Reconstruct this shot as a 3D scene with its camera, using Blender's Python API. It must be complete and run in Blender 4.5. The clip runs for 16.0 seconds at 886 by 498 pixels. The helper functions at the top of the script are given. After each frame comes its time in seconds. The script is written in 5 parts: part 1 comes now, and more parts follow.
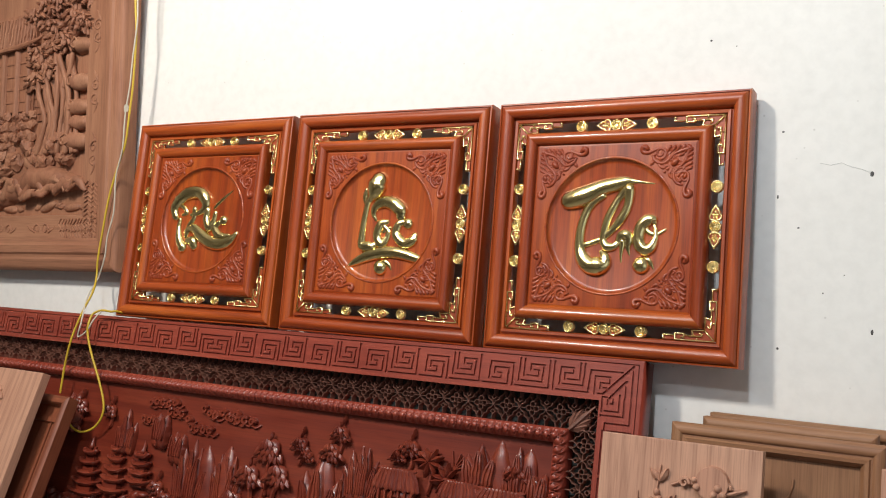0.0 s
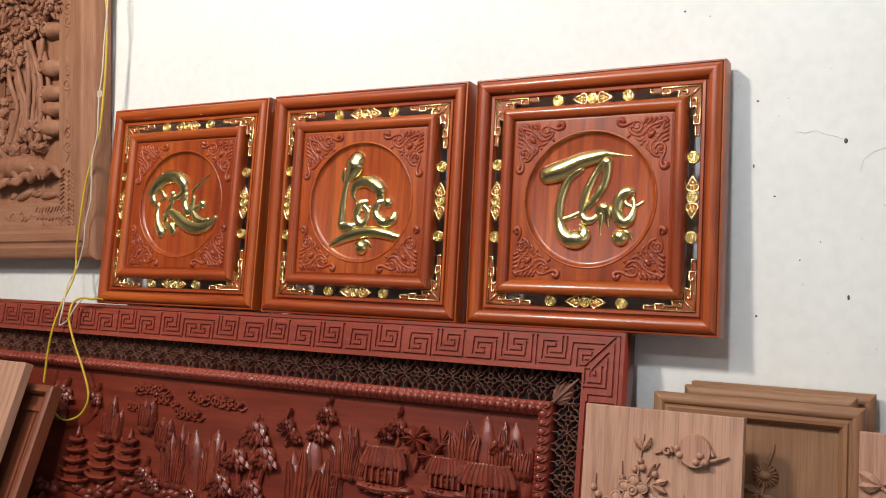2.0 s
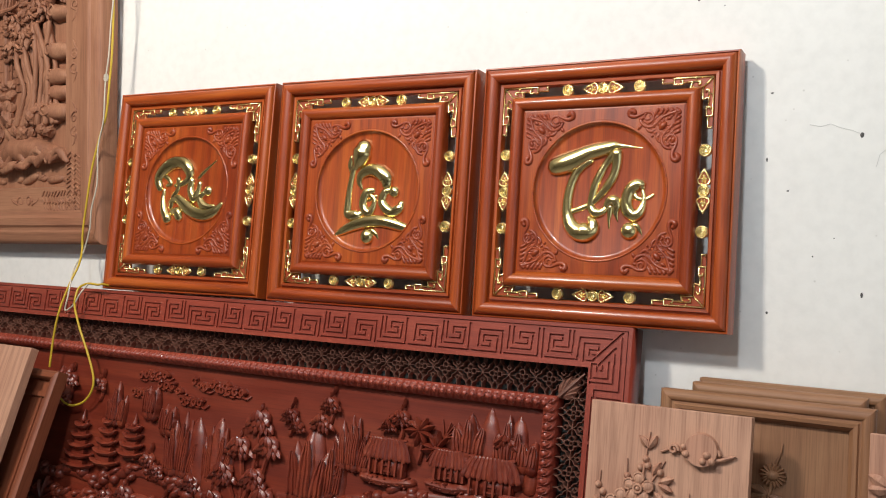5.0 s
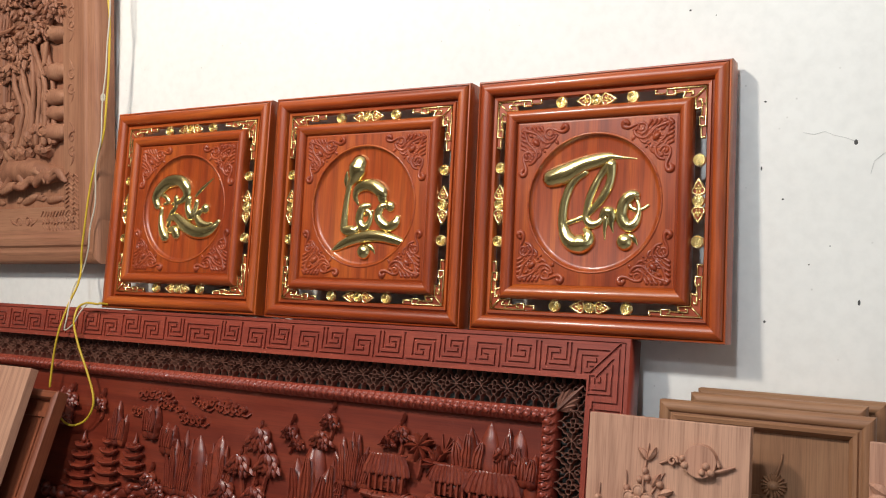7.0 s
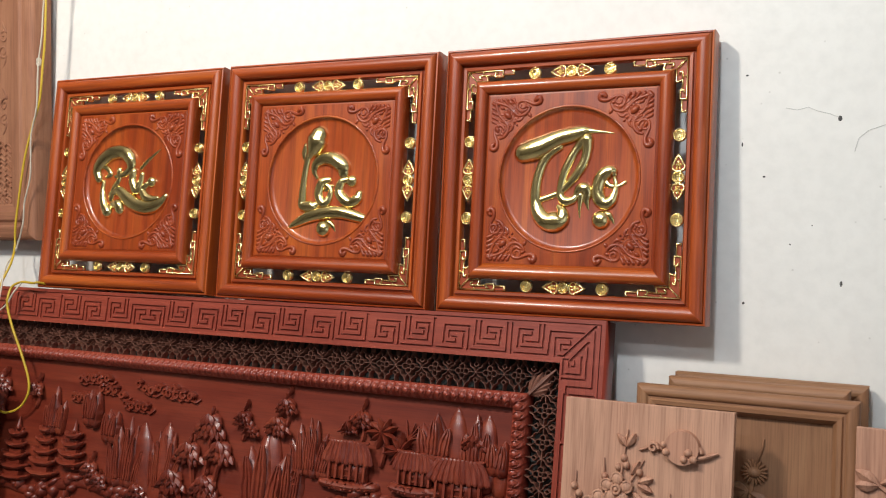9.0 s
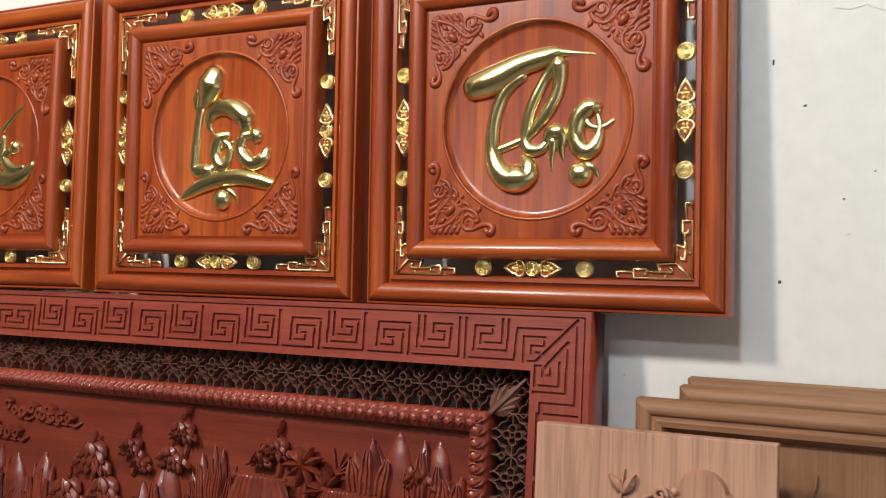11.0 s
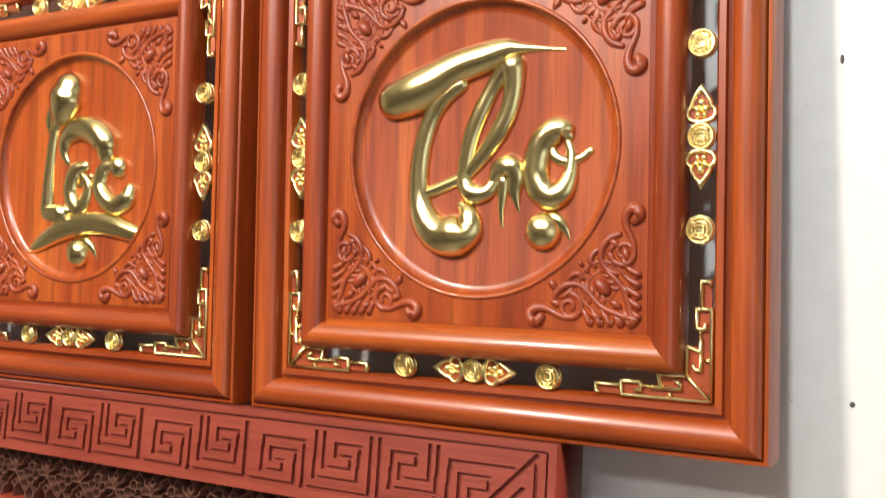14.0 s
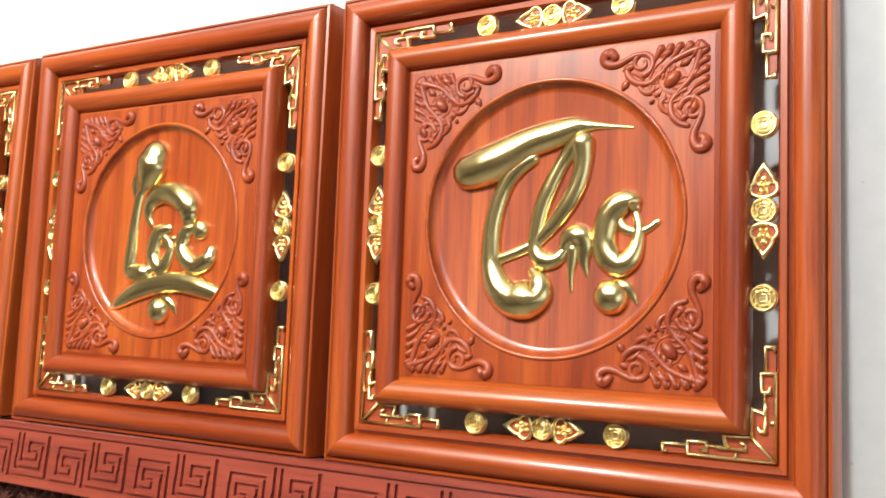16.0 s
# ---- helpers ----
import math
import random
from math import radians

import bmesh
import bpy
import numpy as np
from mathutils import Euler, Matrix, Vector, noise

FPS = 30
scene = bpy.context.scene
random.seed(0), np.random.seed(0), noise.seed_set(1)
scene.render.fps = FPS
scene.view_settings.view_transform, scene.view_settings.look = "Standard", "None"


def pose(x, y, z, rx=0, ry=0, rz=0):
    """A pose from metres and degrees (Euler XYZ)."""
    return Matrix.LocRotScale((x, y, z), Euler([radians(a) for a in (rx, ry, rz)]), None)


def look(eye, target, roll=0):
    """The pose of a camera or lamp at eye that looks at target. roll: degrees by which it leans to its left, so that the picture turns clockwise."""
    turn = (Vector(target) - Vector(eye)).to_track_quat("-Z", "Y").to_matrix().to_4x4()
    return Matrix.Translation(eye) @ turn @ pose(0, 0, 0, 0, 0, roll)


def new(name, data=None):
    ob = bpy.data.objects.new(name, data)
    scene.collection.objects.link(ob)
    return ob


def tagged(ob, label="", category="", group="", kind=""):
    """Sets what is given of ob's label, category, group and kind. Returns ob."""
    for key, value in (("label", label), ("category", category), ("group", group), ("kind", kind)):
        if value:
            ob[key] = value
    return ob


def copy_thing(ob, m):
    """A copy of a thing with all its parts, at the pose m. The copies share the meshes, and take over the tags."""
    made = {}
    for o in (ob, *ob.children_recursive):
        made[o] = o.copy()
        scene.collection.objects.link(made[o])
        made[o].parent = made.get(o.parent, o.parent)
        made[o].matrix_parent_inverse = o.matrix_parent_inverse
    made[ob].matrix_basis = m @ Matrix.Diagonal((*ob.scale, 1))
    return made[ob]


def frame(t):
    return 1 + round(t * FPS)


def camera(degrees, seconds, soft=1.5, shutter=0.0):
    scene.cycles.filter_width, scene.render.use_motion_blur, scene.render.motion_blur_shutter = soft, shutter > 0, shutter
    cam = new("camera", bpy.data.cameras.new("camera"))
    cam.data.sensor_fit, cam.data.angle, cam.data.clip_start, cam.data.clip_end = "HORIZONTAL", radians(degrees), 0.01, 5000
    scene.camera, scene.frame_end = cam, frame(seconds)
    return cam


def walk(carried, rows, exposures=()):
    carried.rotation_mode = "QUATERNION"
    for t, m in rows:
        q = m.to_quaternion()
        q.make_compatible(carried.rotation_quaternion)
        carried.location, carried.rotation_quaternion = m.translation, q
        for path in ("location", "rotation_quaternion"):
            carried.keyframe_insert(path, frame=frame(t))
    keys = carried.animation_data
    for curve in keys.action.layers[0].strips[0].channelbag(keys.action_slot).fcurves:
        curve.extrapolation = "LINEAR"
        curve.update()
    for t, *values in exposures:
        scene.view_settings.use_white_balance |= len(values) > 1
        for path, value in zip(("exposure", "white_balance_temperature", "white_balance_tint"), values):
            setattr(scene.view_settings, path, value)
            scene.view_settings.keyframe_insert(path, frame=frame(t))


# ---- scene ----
cam = camera(52.17, 16.0, soft=1.1, shutter=0.4)
PATH = [
    (0, (0.5626, -0.1338, 1.451), (-0.4397, 1.593, 1.562), 3.25),
    (0.5, (0.5631, -0.1362, 1.456), (-0.4441, 1.589, 1.548), 3.08),
    (1, (0.5598, -0.135, 1.456), (-0.4193, 1.607, 1.545), 2.48),
    (1.5, (0.5591, -0.1372, 1.458), (-0.3969, 1.618, 1.54), 2.20),
    (2, (0.5671, -0.1356, 1.454), (-0.4002, 1.614, 1.514), 1.55),
    (2.5, (0.5724, -0.1355, 1.452), (-0.4171, 1.602, 1.49), 1.34),
    (3, (0.5676, -0.1257, 1.455), (-0.4237, 1.611, 1.466), 1.54),
    (3.5, (0.5656, -0.1182, 1.457), (-0.4131, 1.626, 1.44), 1.63),
    (4, (0.5638, -0.1149, 1.463), (-0.426, 1.623, 1.46), 2.16),
    (6.5, (0.5756, -0.1044, 1.475), (-0.4222, 1.628, 1.512), 1.51),
    (7, (0.5788, -0.1016, 1.474), (-0.421, 1.63, 1.522), 1.25),
    (7.5, (0.5781, -0.101, 1.473), (-0.4058, 1.64, 1.524), 1.06),
    (8, (0.5711, -0.107, 1.466), (-0.3803, 1.652, 1.495), 1.32),
    (8.2, (0.564, -0.1045, 1.466), (-0.3724, 1.663, 1.476), 1.44),
    (10.3, (0.3972, 0.1943, 1.469), (-0.4372, 2.012, 1.495), 0.89),
    (10.5, (0.4196, 0.2485, 1.477), (-0.423, 2.062, 1.473), 0.63),
    (11, (0.4006, 0.356, 1.47), (-0.4805, 2.151, 1.416), -0.29),
    (11.5, (0.3317, 0.4809, 1.49), (-0.5696, 2.265, 1.424), -0.89),
    (12, (0.3021, 0.5709, 1.483), (-0.5693, 2.367, 1.365), -1.14),
    (12.5, (0.3338, 0.6576, 1.489), (-0.5744, 2.434, 1.345), -0.38),
    (13, (0.3591, 0.715, 1.506), (-0.5511, 2.491, 1.373), 0.31),
    (13.5, (0.3514, 0.7495, 1.511), (-0.5715, 2.52, 1.388), 0.12),
    (14, (0.3515, 0.7501, 1.533), (-0.6293, 2.493, 1.49), -0.28),
    (14.5, (0.3539, 0.7432, 1.547), (-0.6458, 2.474, 1.615), -0.58),
    (15, (0.3582, 0.732, 1.552), (-0.6409, 2.46, 1.677), -0.68),
    (15.5, (0.3514, 0.7168, 1.55), (-0.6411, 2.447, 1.696), 0.04),
    (16, (0.3403, 0.6885, 1.533), (-0.6918, 2.399, 1.63), 0.66),
]
walk(cam, [(t, look(eye, target, roll)) for t, eye, target, roll in PATH],
     exposures=((0, 0.0, 6150, 10), (8.2, 0.02, 6150, 10), (11.0, 0.02, 6200, 10), (11.5, 0.51, 6500, 10), (12.0, 0.62, 6500, 10), (12.5, 0.90, 6550, 10), (13.0, 0.74, 6500, 10), (13.5, 0.46, 6450, 10), (14.0, 0.58, 6450, 10), (14.5, 0.76, 6450, 10), (15.0, 0.62, 6450, 10), (15.5, 0.62, 6430, 10), (16.0, 0.76, 6400, 10)))

# ---- light ----
world = bpy.data.worlds.new("world")
scene.world = world
world.use_nodes = True
world.node_tree.nodes["Background"].inputs[0].default_value = (0.75, 0.85, 1.0, 1)
world.node_tree.nodes["Background"].inputs[1].default_value = 0.3


def area_lamp(name, eye, target, size_x, size_y, watts, colour):
    data = bpy.data.lights.new(name, "AREA")
    data.shape, data.size, data.size_y = "RECTANGLE", size_x, size_y
    data.energy, data.color = watts, colour
    ob = new(name, data)
    ob.matrix_world = look(eye, target)
    return ob


# two small ceiling lamps in a row and a cooler tube further back
area_lamp("warm_ceiling_lamp", (-1.04, -0.59, 3.11), (-0.55, 1.49, 1.5), 0.24, 0.24, 54, (1.0, 0.885, 0.74))
area_lamp("second_ceiling_lamp", (0.16, -0.59, 3.11), (-0.10, 1.49, 1.5), 0.16, 0.16, 27, (0.92, 0.97, 1.0))
area_lamp("cool_tube_lamp", (-0.55, -1.5, 3.05), (-0.3, 1.49, 1.4), 2.2, 0.12, 18, (0.95, 0.98, 1.0))

# added cool fill lamp, set in an unseen opening of the east wall
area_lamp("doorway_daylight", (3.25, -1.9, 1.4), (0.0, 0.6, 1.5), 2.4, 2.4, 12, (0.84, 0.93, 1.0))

# ---- materials ----


def material(name):
    m = bpy.data.materials.new(name)
    m.use_nodes = True
    t = m.node_tree
    return m, t, t.nodes["Principled BSDF"]


def node(t, kind, **values):
    n = t.nodes.new(kind)
    for key, value in values.items():
        n.inputs[key.replace("_", " ")].default_value = value
    return n


def ramp(t, fac, stops):
    n = t.nodes.new("ShaderNodeValToRGB")
    e = n.color_ramp.elements
    while len(e) < len(stops):
        e.new(0.5)
    for k, (p, c) in enumerate(stops):
        e[k].position, e[k].color = p, (*c, 1)
    t.links.new(fac, n.inputs[0])
    return n.outputs[0]


def mixed(t, kind, fac, a, b):
    n = t.nodes.new("ShaderNodeMix")
    n.data_type, n.blend_type = "RGBA", kind
    for value, i in ((fac, 0), (a, 6), (b, 7)):
        if isinstance(value, bpy.types.NodeSocket):
            t.links.new(value, n.inputs[i])
        elif i:
            n.inputs[i].default_value = (*value, 1)
        else:
            n.inputs[i].default_value = value
    return n.outputs[2]


def wood(name, dark, mid, light, axis, rough=0.35, coat=0.0, relief=0.15, scale=1.0, tint=0.7, ring=0.10):
    """Wood with streaks and pores along the local axis x, y or z."""
    m, t, p = material(name)
    co, info = t.nodes.new("ShaderNodeTexCoord"), t.nodes.new("ShaderNodeObjectInfo")
    shift = t.nodes.new("ShaderNodeVectorMath")
    shift.operation = "MULTIPLY_ADD"
    t.links.new(info.outputs["Random"], shift.inputs[0])
    shift.inputs[1].default_value = (7.0, 5.0, 9.0)
    t.links.new(co.outputs["Object"], shift.inputs[2])

    def stretched(along, across):
        mp = t.nodes.new("ShaderNodeMapping")
        mp.inputs["Scale"].default_value = [scale * (along if a == axis else across) for a in "xyz"]
        t.links.new(shift.outputs[0], mp.inputs[0])
        return mp.outputs[0]

    def noise_at(vec, detail, distortion):
        n = node(t, "ShaderNodeTexNoise", Scale=1.0, Detail=detail, Distortion=distortion)
        t.links.new(vec, n.inputs[0])
        return n.outputs[0]

    streak = noise_at(stretched(1.5, 26.0), 7.0, 0.7)
    pores = noise_at(stretched(14.0, 420.0), 3.0, 0.2)
    cloud = noise_at(stretched(3.2, 7.0), 3.0, 0.6)
    colour = ramp(t, streak, [(0.22, dark), (0.5, mid), (0.80, light)])
    colour = mixed(t, "MULTIPLY", 0.55, colour, ramp(t, pores, [(0.30, (0.55, 0.5, 0.48)), (0.55, (1, 1, 1))]))
    colour = mixed(t, "MULTIPLY", 0.6, colour, ramp(t, cloud, [(0.30, (0.74, 0.60, 0.58)), (0.5, (0.95, 0.90, 0.9)), (0.68, (1.0, 1.0, 1.0))]))
    rings = node(t, "ShaderNodeTexWave", Scale=1.0, Distortion=14.0, Detail=4.0, Detail_Scale=0.6)
    rings.bands_direction = "Y" if axis == "y" else ("X" if axis == "z" else "Z")
    t.links.new(stretched(1.6, 12.0), rings.inputs[0])
    colour = mixed(t, "MULTIPLY", ring, colour, ramp(t, rings.outputs[0], [(0.05, (0.50, 0.42, 0.40)), (0.45, (1, 1, 1))]))
    colour = mixed(t, "MULTIPLY", tint, colour, ramp(t, info.outputs["Random"], [(0.0, (0.82, 0.70, 0.66)), (0.5, (0.97, 0.92, 0.9)), (1.0, (1.0, 1.0, 1.0))]))
    t.links.new(colour, p.inputs["Base Color"])
    r = t.nodes.new("ShaderNodeMapRange")
    r.inputs[3].default_value, r.inputs[4].default_value = rough - 0.06, rough + 0.12
    t.links.new(cloud, r.inputs[0])
    t.links.new(r.outputs[0], p.inputs["Roughness"])
    p.inputs["Coat Weight"].default_value, p.inputs["Coat Roughness"].default_value = coat, 0.13
    bump = node(t, "ShaderNodeBump", Strength=relief, Distance=0.001)
    t.links.new(pores, bump.inputs["Height"])
    t.links.new(bump.outputs[0], p.inputs["Normal"])
    return m


def woods(name, *args, **kw):
    return {a: wood(name + "_" + a, *args, axis=a, **kw) for a in "xz"}


RED = woods("lacquered_red_wood", (0.24, 0.032, 0.005), (0.40, 0.074, 0.009), (0.54, 0.140, 0.017), rough=0.34, coat=0.34, ring=0.42)
CARVED_RED = woods("carved_red_wood", (0.21, 0.030, 0.008), (0.32, 0.054, 0.012), (0.42, 0.085, 0.018), rough=0.42, coat=0.12)
DARK_RED = woods("dark_red_wood", (0.185, 0.026, 0.015), (0.29, 0.050, 0.027), (0.385, 0.082, 0.042), rough=0.40, coat=0.26)
RAW = woods("raw_pale_wood", (0.46, 0.252, 0.162), (0.50, 0.280, 0.180), (0.55, 0.315, 0.206), rough=0.62, relief=0.3, ring=0.3)
OLIVE = woods("olive_raw_wood", (0.22, 0.108, 0.047), (0.30, 0.155, 0.072), (0.38, 0.21, 0.104), rough=0.58, relief=0.3)
BROWN = woods("dusty_brown_wood", (0.24, 0.104, 0.055), (0.34, 0.157, 0.083), (0.43, 0.215, 0.118), rough=0.66, relief=0.3)
RELIEF = woods("hand_carved_red_wood", (0.12, 0.016, 0.008), (0.205, 0.034, 0.015), (0.28, 0.058, 0.024), rough=0.40, coat=0.16)
LATTICE = woods("dusty_openwork_wood", (0.13, 0.056, 0.038), (0.215, 0.097, 0.064), (0.31, 0.15, 0.10), rough=0.5)
UMBER = woods("umber_wood", (0.15, 0.043, 0.019), (0.24, 0.074, 0.033), (0.32, 0.108, 0.050), rough=0.42, coat=0.1)


def gold_material(name, rough):
    m, t, p = material(name)
    n = node(t, "ShaderNodeTexNoise", Scale=60.0, Detail=3.0)
    t.links.new(ramp(t, n.outputs[0], [(0.3, (0.84, 0.65, 0.26)), (0.7, (0.97, 0.80, 0.40))]), p.inputs["Base Color"])
    p.inputs["Metallic"].default_value, p.inputs["Roughness"].default_value = 1.0, rough
    fine = node(t, "ShaderNodeTexNoise", Scale=220.0, Detail=2.0)
    bump = node(t, "ShaderNodeBump", Strength=0.10, Distance=0.001)
    t.links.new(fine.outputs[0], bump.inputs["Height"])
    t.links.new(bump.outputs[0], p.inputs["Normal"])
    return m


def plaster_material(name, base, low):
    m, t, p = material(name)
    co = t.nodes.new("ShaderNodeTexCoord")
    big, small = node(t, "ShaderNodeTexNoise", Scale=2.3, Detail=5.0), node(t, "ShaderNodeTexNoise", Scale=45.0, Detail=6.0)
    speck = node(t, "ShaderNodeTexVoronoi", Scale=26.0)
    for n in (big, small, speck):
        t.links.new(co.outputs["Object"], n.inputs["Vector"])
    c = ramp(t, big.outputs[0], [(0.3, low), (0.65, base)])
    c = mixed(t, "MULTIPLY", 0.35, c, ramp(t, small.outputs[0], [(0.25, (0.82, 0.82, 0.82)), (0.6, (1, 1, 1))]))
    c = mixed(t, "MULTIPLY", 0.5, c, ramp(t, speck.outputs["Distance"], [(0.02, (0.55, 0.53, 0.5)), (0.06, (1, 1, 1))]))
    t.links.new(c, p.inputs["Base Color"])
    p.inputs["Roughness"].default_value = 0.85
    bump = node(t, "ShaderNodeBump", Strength=0.25, Distance=0.002)
    t.links.new(small.outputs[0], bump.inputs["Height"])
    t.links.new(bump.outputs[0], p.inputs["Normal"])
    return m


def plain(name, colour, rough, vary=0.2, scale=80.0):
    m, t, p = material(name)
    n = node(t, "ShaderNodeTexNoise", Scale=scale, Detail=3.0)
    low = [c * (1 - vary) for c in colour]
    t.links.new(ramp(t, n.outputs[0], [(0.3, low), (0.7, colour)]), p.inputs["Base Color"])
    p.inputs["Roughness"].default_value = rough
    return m


GOLD, SATIN_GOLD = gold_material("polished_gilding", 0.17), gold_material("satin_gilding", 0.27)
PLASTER = plaster_material("off_white_plaster", (0.80, 0.785, 0.74), (0.74, 0.725, 0.68))
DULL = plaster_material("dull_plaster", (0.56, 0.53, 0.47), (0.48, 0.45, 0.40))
CEILING = plain("ceiling_paint", (0.62, 0.62, 0.60), 0.9)
FLOOR = plain("grey_floor_tile", (0.20, 0.19, 0.175), 0.5, scale=6.0)
DIRT = plain("dark_dirt", (0.09, 0.085, 0.08), 0.9)
CRACK = plain("crack_grey", (0.62, 0.61, 0.58), 0.95)
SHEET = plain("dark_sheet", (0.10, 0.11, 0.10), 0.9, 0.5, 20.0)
YELLOW = plain("yellow_cable_sheath", (0.62, 0.42, 0.03), 0.45)
WHITE = plain("white_cable_sheath", (0.62, 0.55, 0.44), 0.5)

# ---- mesh helpers: x along the wall, y away from the viewer, z up ----


def mesh_of(name, bm, mat, smooth=False):
    bmesh.ops.recalc_face_normals(bm, faces=bm.faces)
    if smooth == "edges":
        for e in bm.edges:
            e.smooth = e.calc_face_angle(0.0) < 0.75
    me = bpy.data.meshes.new(name)
    bm.to_mesh(me)
    bm.free()
    if smooth:
        me.polygons.foreach_set("use_smooth", [True] * len(me.polygons))
    me.materials.append(mat)
    return me


def part(name, bm, mat, parent, label="", smooth=False):
    ob = new(name, mesh_of(name, bm, mat, smooth))
    ob.parent = parent
    return tagged(ob, label=label)


def thing(name, m, label, category, group="", kind=""):
    ob = new(name)
    ob.empty_display_size = 0.1
    ob.matrix_world = m
    return tagged(ob, label, category, group, kind)


def box(bm, x0, x1, y0, y1, z0, z1, bevel=0.0):
    v = [bm.verts.new((x, y, z)) for x in (x0, x1) for y in (y0, y1) for z in (z0, z1)]
    f = [bm.faces.new([v[i] for i in q]) for q in ((0, 1, 3, 2), (4, 6, 7, 5), (0, 4, 5, 1), (2, 3, 7, 6), (0, 2, 6, 4), (1, 5, 7, 3))]
    if bevel:
        edges = list({e for q in f for e in q.edges})
        bmesh.ops.bevel(bm, geom=edges, offset=bevel, segments=2, affect="EDGES", profile=0.6)


def boxed(*args, bevel=0.0):
    bm = bmesh.new()
    box(bm, *args, bevel=bevel)
    return bm


def smooth_path(pts, steps):
    """Catmull-Rom through points of any number of values."""
    p = [np.array(q, float) for q in pts]
    p = [2 * p[0] - p[1]] + p + [2 * p[-1] - p[-2]]
    out = []
    for a, b, c, d in zip(p, p[1:], p[2:], p[3:]):
        for k in range(steps):
            s = k / steps
            out.append(0.5 * (2 * b + (c - a) * s + (2 * a - 5 * b + 4 * c - d) * s * s + (3 * b - a - 3 * c + d) * s ** 3))
    return out + [p[-2]]


def sweep(bm, pts, depth=0.8, y=0.0, steps=4, sides=8, lift=None):
    """A rounded stroke in the xz plane: points (x, z, r). depth: its thickness towards the viewer, as a share of r."""
    path = smooth_path(pts, steps) if steps > 1 else [np.array(q, float) for q in pts]
    c = np.array([q[:2] for q in path])
    r = np.maximum([q[2] for q in path], 2e-4)
    tan = np.gradient(c, axis=0)
    tan /= np.maximum(np.linalg.norm(tan, axis=1), 1e-9)[:, None]
    rings = [(c[0] - tan[0] * r[0] * s, tan[0], r[0] * math.sqrt(1 - s * s)) for s in (0.97, 0.75, 0.4)]
    rings += list(zip(c, tan, r))
    rings += [(c[-1] + tan[-1] * r[-1] * s, tan[-1], r[-1] * math.sqrt(1 - s * s)) for s in (0.4, 0.75, 0.97)]
    rows = []
    for k, (o, t, q) in enumerate(rings):
        n = np.array((-t[1], t[0]))
        yy = y if lift is None else y - lift * k / (len(rings) - 1)
        row = []
        for j in range(sides):
            a = 2 * math.pi * j / sides
            s = o + n * q * math.cos(a)
            row.append(bm.verts.new((s[0], yy - q * depth * math.sin(a), s[1])))
        rows.append(row)
    for a, b in zip(rows, rows[1:]):
        for j in range(sides):
            bm.faces.new((a[j], a[(j + 1) % sides], b[(j + 1) % sides], b[j]))
    bm.faces.new(rows[0])
    bm.faces.new(rows[-1][::-1])


def blob(bm, x, z, rx, rz, d, y=0.0, angle=0.0, n=10, m=5):
    """Half an ellipsoid on the plane y, d proud."""
    ca, sa = math.cos(angle), math.sin(angle)
    top = bm.verts.new((x, y - d, z))
    rows = []
    for i in range(1, m + 1):
        e = math.pi / 2 * i / m
        row = []
        for j in range(n):
            a = 2 * math.pi * j / n
            u, v = rx * math.sin(e) * math.cos(a), rz * math.sin(e) * math.sin(a)
            row.append(bm.verts.new((x + u * ca - v * sa, y - d * math.cos(e), z + u * sa + v * ca)))
        rows.append(row)
    for j in range(n):
        bm.faces.new((top, rows[0][j], rows[0][(j + 1) % n]))
    for a, b in zip(rows, rows[1:]):
        for j in range(n):
            bm.faces.new((a[j], b[j], b[(j + 1) % n], a[(j + 1) % n]))


def leaf(bm, x, z, angle, length, width, y, rise):
    """A pointed leaf with a raised rib, its tip standing off the ground."""
    ca, sa = math.cos(angle), math.sin(angle)

    def at(u, v, d):
        return bm.verts.new((x + u * ca - v * sa, y - d, z + u * sa + v * ca))

    prof = ((0.0, 0.15), (0.3, 0.8), (0.55, 1.0), (0.8, 0.62), (1.0, 0.04))
    rows = []
    for u, w in prof:
        h = rise * (0.55 + 0.45 * math.sin(math.pi * u * 0.8))
        rows.append((at(u * length, w * width / 2, h * 0.45), at(u * length, 0, h), at(u * length, -w * width / 2, h * 0.45),
                     at(u * length, -w * width / 2, -0.002), at(u * length, w * width / 2, -0.002)))
    for a, b in zip(rows, rows[1:]):
        for j in range(5):
            bm.faces.new((a[j], a[(j + 1) % 5], b[(j + 1) % 5], b[j]))
    bm.faces.new(rows[0])
    bm.faces.new(rows[-1][::-1])


